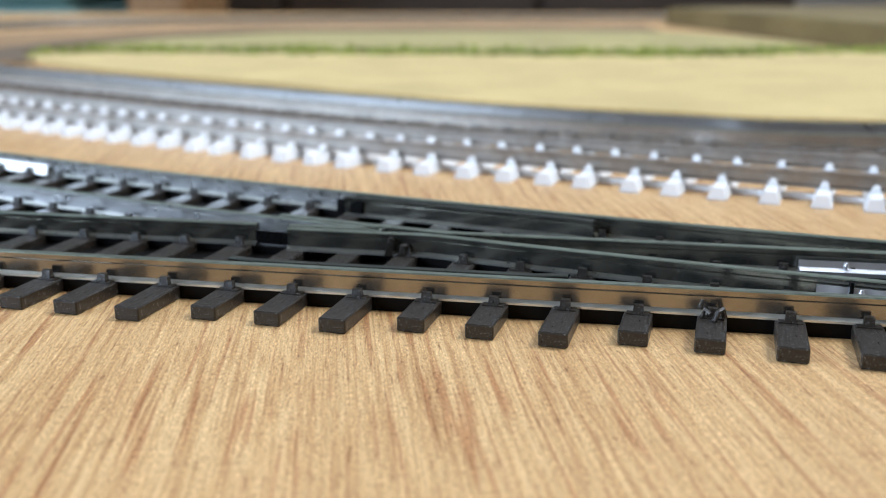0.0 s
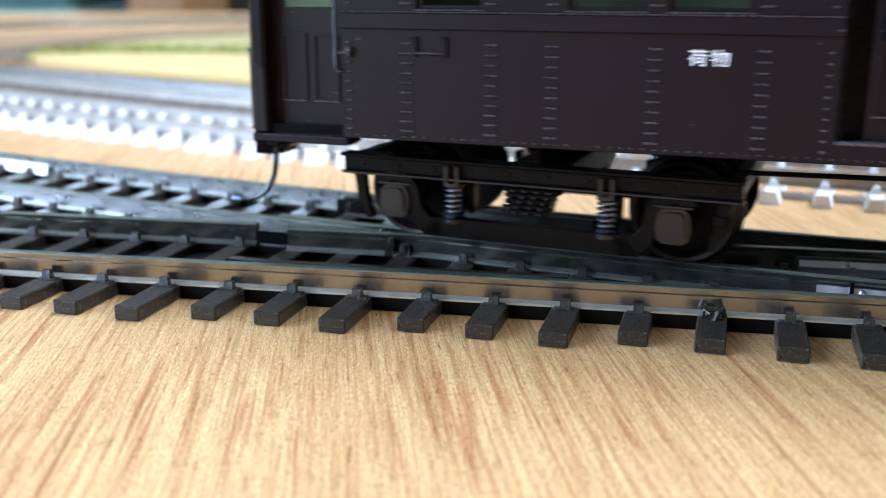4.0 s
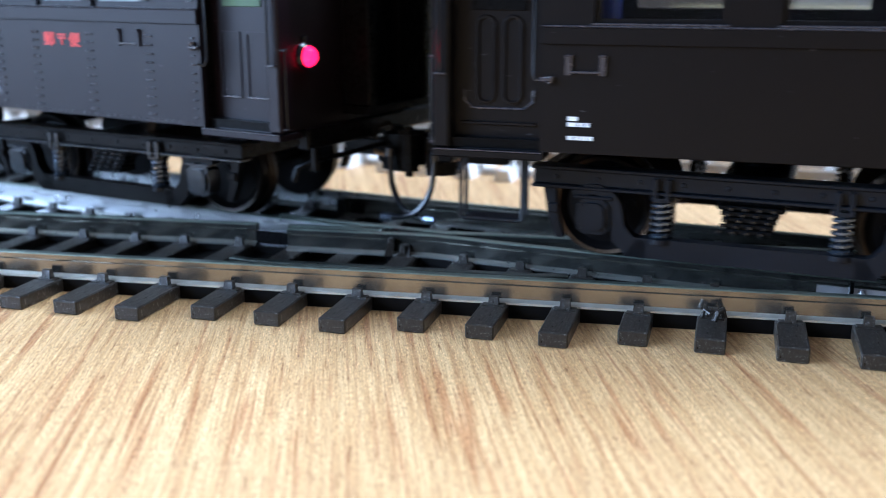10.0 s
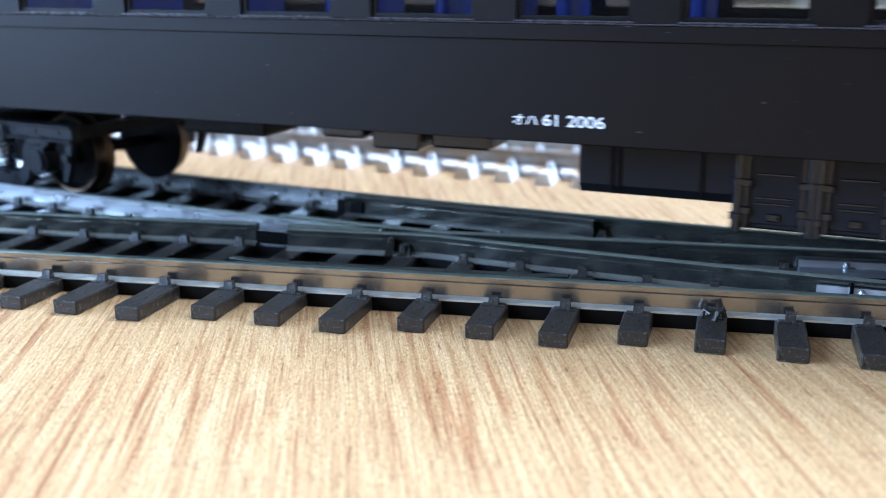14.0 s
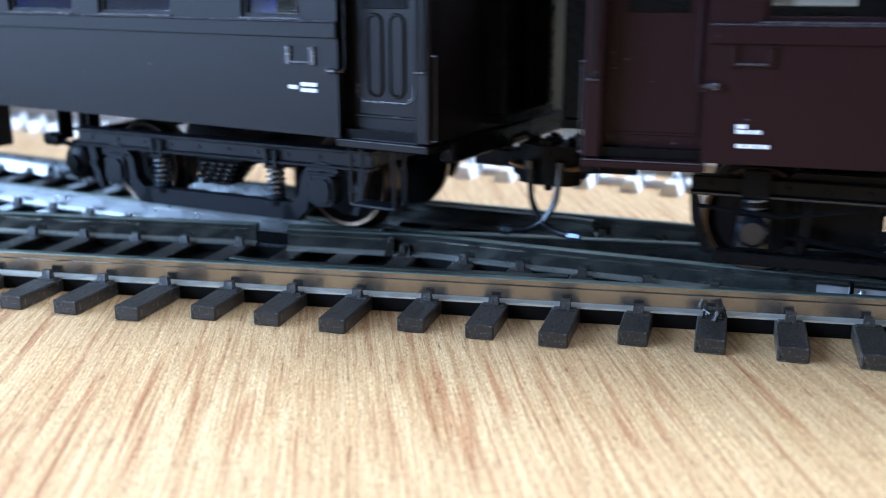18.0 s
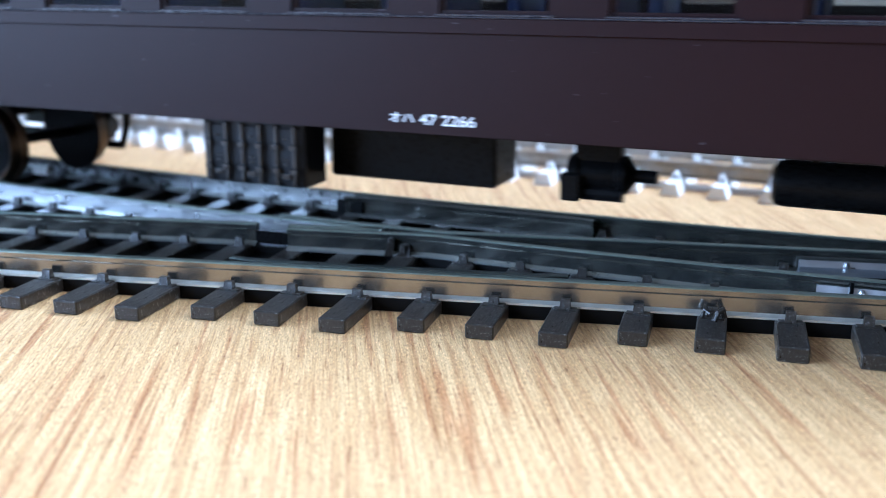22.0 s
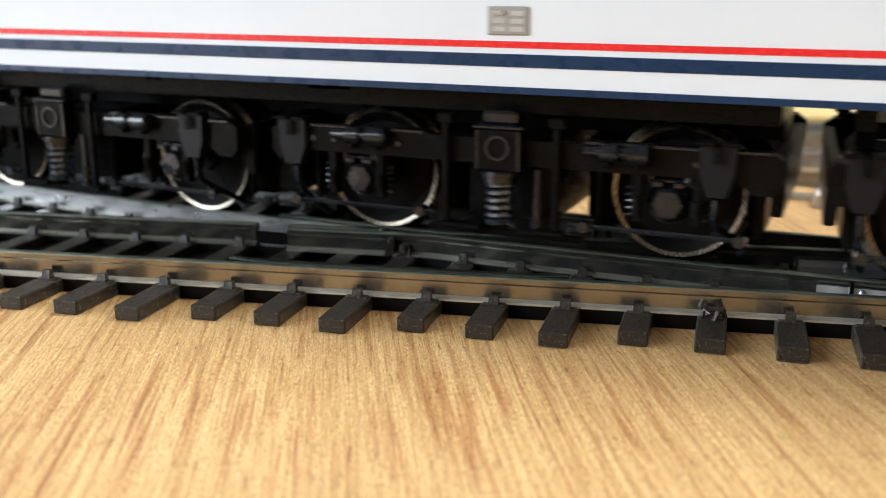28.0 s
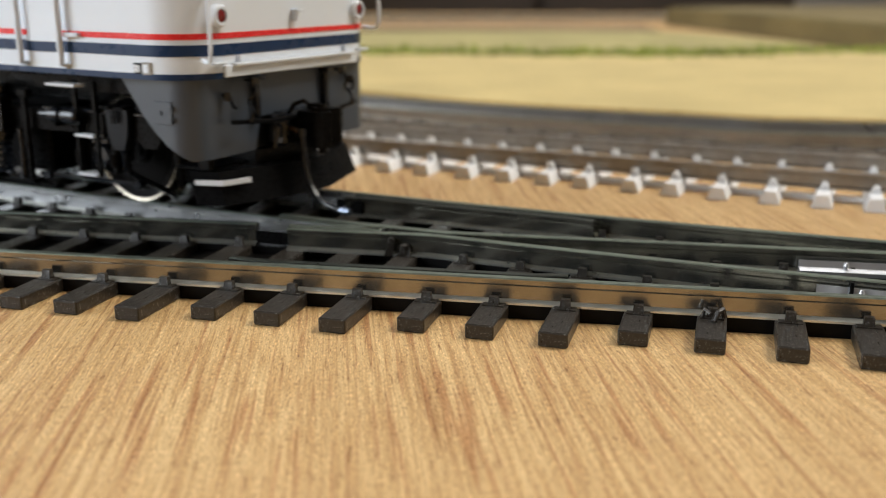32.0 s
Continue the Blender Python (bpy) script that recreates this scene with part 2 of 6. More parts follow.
# ---- mesh helpers ----
class Geo:
    """Collects shapes, in millimetres, into one mesh."""

    def __init__(self):
        self.v, self.f = [], []

    def add(self, verts, faces):
        k = len(self.v)
        self.v += [tuple(p) for p in verts]
        self.f += [tuple(i + k for i in f) for f in faces]
        return self

    def box(self, x0, x1, y0, y1, z0, z1, c=0.0):
        """A box; c: chamfer of its twelve edges."""
        if c <= 0:
            v = [(x, y, z) for z in (z0, z1) for y in (y0, y1) for x in (x0, x1)]
            return self.add(v, [(0, 2, 3, 1), (4, 5, 7, 6), (0, 1, 5, 4), (1, 3, 7, 5), (3, 2, 6, 7), (2, 0, 4, 6)])
        v, idx = [], {}
        for sx in (0, 1):
            for sy in (0, 1):
                for sz in (0, 1):
                    px, py, pz = (x0, x1)[sx], (y0, y1)[sy], (z0, z1)[sz]
                    dx, dy, dz = (c, -c)[sx], (c, -c)[sy], (c, -c)[sz]
                    for ax, p in ((0, (px, py + dy, pz + dz)), (1, (px + dx, py, pz + dz)), (2, (px + dx, py + dy, pz))):
                        idx[sx, sy, sz, ax] = len(v)
                        v.append(p)
        f = []
        for s in (0, 1):
            f.append([idx[s, a, b, 0] for a, b in ((0, 0), (1, 0), (1, 1), (0, 1))])
            f.append([idx[a, s, b, 1] for a, b in ((0, 0), (1, 0), (1, 1), (0, 1))])
            f.append([idx[a, b, s, 2] for a, b in ((0, 0), (1, 0), (1, 1), (0, 1))])
        for a in (0, 1):
            for b in (0, 1):
                f.append([idx[a, b, 0, 0], idx[a, b, 0, 1], idx[a, b, 1, 1], idx[a, b, 1, 0]])
                f.append([idx[a, 0, b, 0], idx[a, 0, b, 2], idx[a, 1, b, 2], idx[a, 1, b, 0]])
                f.append([idx[0, a, b, 1], idx[0, a, b, 2], idx[1, a, b, 2], idx[1, a, b, 1]])
                for d in (0, 1):
                    f.append([idx[a, b, d, 0], idx[a, b, d, 1], idx[a, b, d, 2]])
        return self.add(v, f)

    def prism(self, prof, a0, a1, axis="y"):
        """A closed outline of (u, w) pairs drawn out along an axis: x: (y, z); y: (x, z); z: (x, y)."""
        n = len(prof)
        at = {"x": lambda a, p: (a, p[0], p[1]), "y": lambda a, p: (p[0], a, p[1]), "z": lambda a, p: (p[0], p[1], a)}[axis]
        v = [at(a, p) for a in (a0, a1) for p in prof]
        f = [(i, (i + 1) % n, n + (i + 1) % n, n + i) for i in range(n)]
        return self.add(v, f + [tuple(range(n))[::-1], tuple(range(n, 2 * n))])

    def cyl(self, c, r, h, axis="z", n=16, r2=None):
        """A cylinder or cone from its base's centre along an axis."""
        r2 = r if r2 is None else r2
        v = []
        for k, (rr, hh) in enumerate(((r, 0), (r2, h))):
            for i in range(n):
                a, b = rr * math.cos(2 * math.pi * i / n), rr * math.sin(2 * math.pi * i / n)
                d = {"z": (a, b, hh), "y": (a, hh, b), "x": (hh, a, b)}[axis]
                v.append((c[0] + d[0], c[1] + d[1], c[2] + d[2]))
        f = [(i, (i + 1) % n, n + (i + 1) % n, n + i) for i in range(n)]
        return self.add(v, f + [tuple(range(n))[::-1], tuple(range(n, 2 * n))])

    def lathe(self, c, prof, axis="y", n=28):
        """Turns (radius, offset) pairs about an axis; a closed ring where the first pair repeats at the end."""
        v, k = [], len(prof)
        for r, h in prof:
            for i in range(n):
                a, b = r * math.cos(2 * math.pi * i / n), r * math.sin(2 * math.pi * i / n)
                d = {"z": (a, b, h), "y": (a, h, b), "x": (h, a, b)}[axis]
                v.append((c[0] + d[0], c[1] + d[1], c[2] + d[2]))
        f = [(j * n + i, j * n + (i + 1) % n, (j + 1) * n + (i + 1) % n, (j + 1) * n + i) for j in range(k - 1) for i in range(n)]
        return self.add(v, f)

    def tube(self, pts, r, n=7):
        """A round bar along points."""
        P = [Vector(p) for p in pts]
        v = []
        side = None
        for i, p in enumerate(P):
            d = (P[min(i + 1, len(P) - 1)] - P[max(i - 1, 0)]).normalized()
            side = d.orthogonal().normalized() if side is None else (side - d * side.dot(d)).normalized()
            up = d.cross(side)
            v += [tuple(p + (side * math.cos(2 * math.pi * k / n) + up * math.sin(2 * math.pi * k / n)) * r) for k in range(n)]
        f = [(j * n + i, j * n + (i + 1) % n, (j + 1) * n + (i + 1) % n, (j + 1) * n + i) for j in range(len(P) - 1) for i in range(n)]
        return self.add(v, f + [tuple(range(n))[::-1], tuple(range((len(P) - 1) * n, len(P) * n))])

    def coil(self, c, r, h, turns, wire=0.22):
        pts = [(c[0] + r * math.cos(t * 0.7), c[1] + r * math.sin(t * 0.7), c[2] + h * t / (turns * 9)) for t in range(int(turns * 9) + 1)]
        return self.tube(pts, wire, 5)

    def sweep(self, prof, pts, z=0.0):
        """A closed outline of (sideways, height) pairs along a line of (x, y) points; sideways is away from the viewer's side."""
        n, v = len(prof), []
        for i, p in enumerate(pts):
            a, b = pts[max(i - 1, 0)], pts[min(i + 1, len(pts) - 1)]
            d = Vector((b[0] - a[0], b[1] - a[1])).normalized()
            v += [(p[0] - d.y * s, p[1] + d.x * s, z + h) for s, h in prof]
        f = [(j * n + i, j * n + (i + 1) % n, (j + 1) * n + (i + 1) % n, (j + 1) * n + i) for j in range(len(pts) - 1) for i in range(n)]
        return self.add(v, f + [tuple(range(n))[::-1], tuple(range((len(pts) - 1) * n, len(pts) * n))])

    def mirror_y(self):
        k, m = len(self.v), list(self.f)
        self.v += [(x, -y, z) for x, y, z in self.v]
        self.f += [tuple(i + k for i in f[::-1]) for f in m]
        return self

    def mirror_x(self):
        k, m = len(self.v), list(self.f)
        self.v += [(-x, y, z) for x, y, z in self.v]
        self.f += [tuple(i + k for i in f[::-1]) for f in m]
        return self

    def mesh(self, name, smooth=35):
        me = bpy.data.meshes.new(name)
        me.from_pydata([(x * M, y * M, z * M) for x, y, z in self.v], [], self.f)
        bm = bmesh.new()
        bm.from_mesh(me)
        bmesh.ops.recalc_face_normals(bm, faces=bm.faces)
        bm.to_mesh(me)
        bm.free()
        me.shade_smooth()
        me.set_sharp_from_angle(angle=radians(smooth))
        return me


def part(name, geo, material, parent=None, label="", at=None):
    """Links a Geo (or a mesh) as one object under a thing or a part."""
    me = geo if isinstance(geo, bpy.types.Mesh) else geo.mesh(name)
    if not me.materials:
        me.materials.append(material)
    ob = new(name, me)
    ob.parent = parent
    if at is not None:
        ob.matrix_basis = at
    return tagged(ob, label)


def mm(x, y, z, rx=0, ry=0, rz=0):
    return pose(x * M, y * M, z * M, rx, ry, rz)


# ---- the line of the tracks ----
RAIL_TOP, TIE_TOP = 4.0, 1.46
TH0, BEND = radians(23.91), 0.0010924


def main_line():
    """The running line's centre, every millimetre of its length from -900 to 1100: (x, y), heading below the x axis."""
    hd = [min(max(TH0 - BEND * s, radians(10.5)), radians(33)) for s in range(-900, 1101)]
    xs, ys = [0.0], [0.0]
    for a, b in zip(hd[:-1], hd[1:]):
        xs.append(xs[-1] + (math.cos(a) + math.cos(b)) / 2)
        ys.append(ys[-1] - (math.sin(a) + math.sin(b)) / 2)
    return [x - xs[900] for x in xs], [y - ys[900] + 118.07 for y in ys], hd


LX, LY, LH = main_line()


def on_line(s, off=0.0):
    """The place at s on the running line, off millimetres to its far side."""
    i = min(max(int(math.floor(s)) + 900, 0), len(LX) - 2)
    u = s + 900 - i
    x, y, h = LX[i] + (LX[i + 1] - LX[i]) * u, LY[i] + (LY[i + 1] - LY[i]) * u, LH[i]
    return x + math.sin(h) * off, y + math.cos(h) * off


def front_line(x, off=0.0):
    """The near straight rail of the turnout, and lines beside it."""
    return x, 94.15 - 0.1855 * x + off * 1.017


def spline(ctrl, step=3.0):
    """Points along a smooth line through the control points."""
    P = [Vector(p) for p in ctrl]
    P = [P[0] * 2 - P[1]] + P + [P[-1] * 2 - P[-2]]
    out = []
    for i in range(1, len(P) - 2):
        n = max(2, int((P[i + 1] - P[i]).length / step))
        for k in range(n):
            t = k / n
            a, b, c, d = P[i - 1:i + 3]
            q = 0.5 * (2 * b + (c - a) * t + (2 * a - 5 * b + 4 * c - d) * t * t + (3 * b - a - 3 * c + d) * t ** 3)
            out.append((q.x, q.y))
    return out + [tuple(P[-2])]


# ---- room ----
def wall_with_window(name, along, fixed0, fixed1, a0, a1, z0, z1, w0, w1, h0, h1, material):
    """A wall with one window opening right through it."""
    g = Geo()
    for p0, p1, q0, q1 in ((a0, w0, z0, z1), (w1, a1, z0, z1), (w0, w1, z0, h0), (w0, w1, h1, z1)):
        if along == "y":
            g.box(fixed0, fixed1, p0, p1, q0, q1)
        else:
            g.box(p0, p1, fixed0, fixed1, q0, q1)
    return tagged(part(name, g, material), "plain off-white plastered room wall", "wall", kind="structure")


wall_with_window("wall_east", "y", 1408, 1528, -1600, 2700, -720, 2640, -270, 726, 1390, 2360, PLASTER)
wall_with_window("wall_west", "y", -1820, -1700, -1600, 2700, -720, 2640, -970, 270, 130, 1110, PLASTER)
tagged(part("wall_north", Geo().box(-1820, 1528, 2700, 2820, -720, 2640), PLASTER), "plain off-white plastered room wall", "wall", kind="structure")
# Unseen wall behind the camera, made dark so the coach sides reflect less.
tagged(part("wall_south", Geo().box(-1820, 1528, -1720, -1600, -720, 2640), DARK_REAR_WALL), "unseen room wall, dark brown to lower reflections", "wall", kind="structure")
roof_light = Geo()
for x0, x1, y0, y1 in ((-1820, -569, -1720, 2820), (978, 1528, -1720, 2820), (-569, 978, -1720, 1017), (-569, 978, 2410, 2820)):
    roof_light.box(x0, x1, y0, y1, 2644, 2740)
tagged(part("ceiling", roof_light, CEILING_PAINT), "plain white ceiling with a roof window", "ceiling", kind="structure")
tagged(part("floor", Geo().box(-1820, 1528, -1720, 2820, -800, -724), PLANK), "brown timber floor of the room", "floor", kind="structure")

# the layout's table
table = tagged(new("layout_table"), "wide table topped with light oak veneer", "table")
part("tabletop", Geo().box(-1000, 1280, -260, 960, -22, 0, 1.0), WOOD, table, "light oak veneer with open straight grain")
for lx, ly in ((-940, -200), (1220, -200), (-940, 900), (1220, 900)):
    part("leg", Geo().box(lx - 25, lx + 25, ly - 25, ly + 25, -724, -22, 2.0), PLANK, table)

# far furniture behind the table
cab = tagged(new("sideboard"), "dark brown wooden sideboard behind the table", "sideboard")
part("carcass", Geo().box(-620, 520, 1500, 1850, -724, 240, 4), DARK_FURN, cab)
for k in range(3):
    part("door", Geo().box(-600 + k * 375, -240 + k * 375, 1488, 1499.5, -640, 220, 3), DARK_FURN, cab)
cloth = tagged(new("draped_cloth_stack"), "stack of folded teal cloth on a stool", "cloth")
for k in range(6):
    part("fold", Geo().box(-620 + 6 * k, -425 - 5 * k, 1180 + 5 * k, 1420, -120 + k * 40, -82 + k * 40, 8), TEAL, cloth)
stool = tagged(new("wooden_stool"), "brown wooden stool under folded cloth", "stool")
part("seat", Geo().box(-640, -405, 1160, 1440, -145, -120, 3), PLANK, stool)
for lx in (-630, -440):
    for ly in (1180, 1410):
        part("leg", Geo().box(lx, lx + 30, ly, ly + 30, -724, -145, 2), PLANK, stool)

post = tagged(new("narrow_cabinet"), "narrow orange-brown wooden cabinet behind the table", "cabinet")
part("carcass", Geo().box(-372, -300, 1200, 1420, -724, 150, 3), PLANK, post)
part("door", Geo().box(-368, -304, 1190, 1199.5, -700, 140, 2), PLANK, post)

# ---- ground cover on the table ----
FIELD_EDGE = [(420, 190), (260, 203), (99, 221), (56, 236), (8, 258), (-60, 310), (-117, 350), (-166, 398)]
STRIP_LINE = [(-168, 420), (-140, 434), (-68, 427), (4, 421), (96, 414), (195, 432), (420, 430)]
tagged(part("ground_mat", Geo().prism(spline(FIELD_EDGE, 12) + spline(STRIP_LINE, 12), 0.2, 1.6, "z"), MAT_FIELD), "sand-yellow textured ground mat on the table", "ground mat", kind="structure")
FAR_EDGE = [(420, 436), (196, 438), (174, 500), (128, 596), (5, 606), (-94, 588), (-150, 530), (-172, 470), (-170, 424)]
tagged(part("ground_mat", Geo().prism(spline(FAR_EDGE, 14) + [(x, y + 1.5) for x, y in spline(STRIP_LINE, 12)], 0.2, 1.4, "z"), MAT_FAR), "pale olive textured ground mat on the table", "ground mat", kind="structure")

EDGING = [(-152, 404), (-178, 424), (-180, 472), (-157, 536), (-98, 596), (4, 615), (130, 605)]
edging = spline(EDGING, 10)
# Dark brown strip along the olive mat's outer edge.
tagged(part("ground_mat", Geo().sweep([(0, 0.0), (22, 0.0), (22, 1.2), (0, 1.2)], edging, 0.2), DARK_BROWN), "dark brown strip round the ground mat", "ground mat", kind="structure")
# Brown sheet added to make the far tabletop darker.
tagged(part("ground_mat", Geo().sweep([(22.5, 0.0), (110, 0.0), (110, 0.8), (22.5, 0.8)], edging, 0.2), BROWN_SHEET), "brown sheet added behind the olive mat", "ground mat", kind="structure")

rng = random.Random(7)
tufts = Geo()
line = spline(STRIP_LINE, 1.6)
for i, (x, y) in enumerate(line):
    if x > 300:
        continue
    for k in range(3):
        r = rng.uniform(1.2, 3.0)
        cx, cy = x + rng.uniform(-3, 3), y + rng.gauss(0, 6.0)
        h = r * rng.uniform(0.7, 1.5)
        n = 6
        v = [(cx + r * math.cos(a * 1.047 + k) * rng.uniform(0.6, 1.2), cy + r * math.sin(a * 1.047 + k) * rng.uniform(0.6, 1.2), 1.2) for a in range(n)]
        v += [(cx + 0.6 * r * math.cos(a * 1.047 + 0.5), cy + 0.6 * r * math.sin(a * 1.047 + 0.5), 1.2 + h * rng.uniform(0.6, 0.9)) for a in range(n)]
        v.append((cx, cy, 1.2 + h))
        f = [(a, (a + 1) % n, n + (a + 1) % n, n + a) for a in range(n)] + [(n + a, n + (a + 1) % n, 2 * n) for a in range(n)]
        tufts.add(v, f)
tagged(part("scatter_grass", tufts, GRASS), "low strip of light green scatter grass", "grass", kind="stuff")

board = tagged(new("raised_board"), "thick olive-brown board lying on the table", "board")
part("plank", Geo().prism([(198, 446), (158, 720), (640, 740), (640, 400)], 0.0, 11.0, "z"), OLIVE, board)
part("top_sheet", Geo().prism([(201, 448), (162, 717), (636, 737), (636, 404)], 11.0, 12.2, "z"), OLIVE, board, "olive textured sheet")

# ---- tracks ----
RAIL_PROF = [(-0.98, 0), (0.98, 0), (0.98, 0.22), (0.32, 0.42), (0.27, 1.72), (0.5, 1.95), (0.5, 2.42), (0.40, 2.54),
             (-0.40, 2.54), (-0.5, 2.42), (-0.5, 1.95), (-0.27, 1.72), (-0.32, 0.42), (-0.98, 0.22)]
WEB_PROF = [(-0.85, 0), (0.85, 0), (0.85, TIE_TOP - 0.08), (-0.85, TIE_TOP - 0.08)]


def main_rail(s0, s1, off, step=4.0):
    n = max(2, int(abs(s1 - s0) / step))
    return [on_line(s0 + (s1 - s0) * i / n, off) for i in range(n + 1)]


def straight_rail(x0, x1, off=0.0, step=4.0):
    n = max(2, int(abs(x1 - x0) / step))
    return [front_line(x0 + (x1 - x0) * i / n, off) for i in range(n + 1)]


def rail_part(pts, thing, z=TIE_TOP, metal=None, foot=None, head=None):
    """A rail with a brushed foot, lit or shaded by its colour, and smooth web and head."""
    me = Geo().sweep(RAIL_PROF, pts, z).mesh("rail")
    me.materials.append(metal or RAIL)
    me.materials.append(foot or FOOT_SHADED)
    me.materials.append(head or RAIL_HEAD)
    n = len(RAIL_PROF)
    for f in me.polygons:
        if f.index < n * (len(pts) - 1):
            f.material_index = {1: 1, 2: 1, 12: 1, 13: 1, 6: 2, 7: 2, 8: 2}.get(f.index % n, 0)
    return part("rail", me, RAIL, thing)


turnout = tagged(new("turnout_track"), "model railway turnout with nickel silver rails on dark brown plastic ties", "track", "tracks on the table")
D_LINE = straight_rail(-420, 44) + spline([front_line(44), (62, 81.6), on_line(104, -8.25), on_line(120, -8.25)], 4)[1:] + main_rail(124, 1095, -8.25)
A_LINE = main_rail(-895, 1095, 8.25)
A_PIECES = main_rail(-895, -17, 8.25), main_rail(-16.8, 1095, 8.25)
B_LEFT = main_rail(-895, -4, -8.25)
B_RIGHT = [front_line(-18.2, 16.5 - 1.5), front_line(-14, 16.5 - 1.5), front_line(-9.5, 16.5 - 1.55)] + main_rail(2, 76, -8.25)
C_LEFT = straight_rail(-420, -22.2, 16.5)
C_NOSE = straight_rail(-18.3, -7.5, 16.5)
C_RIGHT = main_rail(-19, -8, -8.25 + 1.5) + straight_rail(0, 62, 16.5)
GUARD_D = [front_line(-22.4, 2.5), front_line(-20, 1.95)] + straight_rail(-17, 9, 1.7) + [front_line(12.4, 2.3)]
GUARD_A = [on_line(-17.2, 5.9)] + main_rail(-14.5, 14.5, 8.25 - 1.7) + [on_line(17.4, 6.2)]
rail_part(D_LINE, turnout, TIE_TOP, RAIL_WOOD_TINT, FOOT_LIT)
for pts in (A_PIECES[1], B_RIGHT, C_LEFT, C_NOSE, C_RIGHT):
    rail_part(pts, turnout)
rail_part(A_PIECES[0], turnout, TIE_TOP, RAIL_HALF_LIT)
rail_part(B_LEFT, turnout, TIE_TOP, RAIL_LIT)
for pts in (GUARD_D, GUARD_A):
    rail_part(pts, turnout, TIE_TOP - 0.12, RAIL, FOOT_SHADED, GUARD_HEAD).name = "guard_rail"
part("insulating_joint", Geo().sweep([(-0.45, 0.2), (0.45, 0.2), (0.38, 1.7), (-0.38, 1.7)], [front_line(-22.3, 16.5), front_line(-18.2, 16.2)], TIE_TOP), BLACK, turnout, "black plastic rail gap")
part("insulating_joint", Geo().sweep([(-0.7, 0), (0.6, 0), (0.5, 2.0), (-0.55, 2.0)], main_rail(-18.5, -14.6, 6.4), TIE_TOP), BLACK, turnout, "black plastic end of the check rail")
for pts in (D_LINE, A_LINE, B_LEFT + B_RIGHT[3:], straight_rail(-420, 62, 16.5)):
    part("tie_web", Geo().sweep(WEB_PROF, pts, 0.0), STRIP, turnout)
part("rail_joiner", Geo().sweep([(-1.2, 0.0), (1.2, 0.0), (0.9, 1.5), (-0.75, 1.5)], main_rail(-92, -75.5, 8.25), TIE_TOP), RAIL_DARK, turnout, "dull tin rail joiner")
for x0, off, far in ((36.2, 16.5, 0), (35.0, 0, 1)):
    pts = [on_line(43.4 + k * 4, -8.25 - 1.35) for k in range(6)] if far else straight_rail(38.4, 62, 16.5 - 1.3)
    part("hinge_plate", Geo().sweep([(-1.0, -0.05), (0.35, -0.05), (0.35, 1.25), (0.05, 1.3), (-0.25, 0.65), (-1.0, 0.4)], pts, TIE_TOP + (0.6 if far else 0.25)), SILVER, turnout, "bright tin hinge plate")
    for k in range(3):
        px, py = pts[1 + k] if far else pts[1 + 2 * k]
        part("rivet", Geo().lathe((px, py - 0.22, TIE_TOP + 0.95 + (0.6 if far else 0.25)), [(0.0, -0.34), (0.2, -0.28), (0.34, 0.0), (0.2, 0.28), (0.0, 0.34)], "z", 10), SILVER, turnout)

part("hinge_post", Geo().box(-0.2, 0.2, -0.25, 0.25, 0.4, 1.9, 0.05), BLACK, turnout, "", mm(*on_line(46.5, -9.9), TIE_TOP + 0.7))
# Black strip and sheet added so the gaps between rails and ties come out black.
part("dark_gap_strip", Geo().sweep([(0.45, 0.0), (1.35, 0.0), (1.35, 1.5), (0.45, 1.5)], straight_rail(-20, 11, 0.0), TIE_TOP), BLACK, turnout)
part("dark_gap_sheet", Geo().prism(straight_rail(-130, 66, 0.9) + main_rail(150, -130, 7.4), 0.03, 0.45, "z"), STRIP, turnout, "black sheet added between the rails")

part("pivot_post", Geo().prism([(-0.5, 0.0), (0.5, 0.0), (0.75, 1.7), (0.35, 2.1), (-0.05, 1.6)], -0.45, 0.45, "y").lathe((0.35, 0, 1.75), [(0.0, -0.5), (0.42, -0.4), (0.42, 0.4), (0.0, 0.5)], "y", 8), TIE, turnout, "black plastic pivot post", mm(-6.3, 109.9, TIE_TOP))
part("pivot_post", Geo().box(-0.7, 0.7, -0.5, 0.5, 0, 0.5, 0.1).lathe((0.2, 0, 0.9), [(0.0, -0.6), (0.6, -0.4), (0.6, 0.4), (0.0, 0.6)], "z", 8), TIE, turnout, "", mm(-4.6, 109.6, TIE_TOP))
crumbs = random.Random(11)
crumb_at = [(crumbs.uniform(-1.5, 1.5), crumbs.uniform(-0.4, 0.4), crumbs.uniform(0.3, 0.85)) for k in range(7)]
for cx, cy, cr in crumb_at:
    part("melted_crumb", Geo().lathe((0, 0, cr * 0.5), [(0.0, -cr * 0.6), (cr * 0.7, -cr * 0.3), (cr * 0.6, cr * 0.2), (cr * 0.2, cr * 0.55), (0.0, cr * 0.5)], "z", 7), TIE, turnout, "", mm(27.9 + cx, 97.6 + cy - 0.18 * cx, TIE_TOP + 0.25, 0, 0, cx * 90))

TIE_TURN = radians(16.1)
TDIR = Vector((math.sin(TIE_TURN), math.cos(TIE_TURN)))


def cross(front, pts):
    """How far along a tie from its front end a rail crosses it, or None."""
    for a, b in zip(pts[:-1], pts[1:]):
        d, e = Vector(b) - Vector(a), Vector(a) - front
        den = TDIR.x * d.y - TDIR.y * d.x
        if abs(den) > 1e-9:
            u = (e.x * d.y - e.y * d.x) / den
            w = (e.x * TDIR.y - e.y * TDIR.x) / den
            if 0 <= w <= 1 and -10 < u < 200:
                return u
    return None


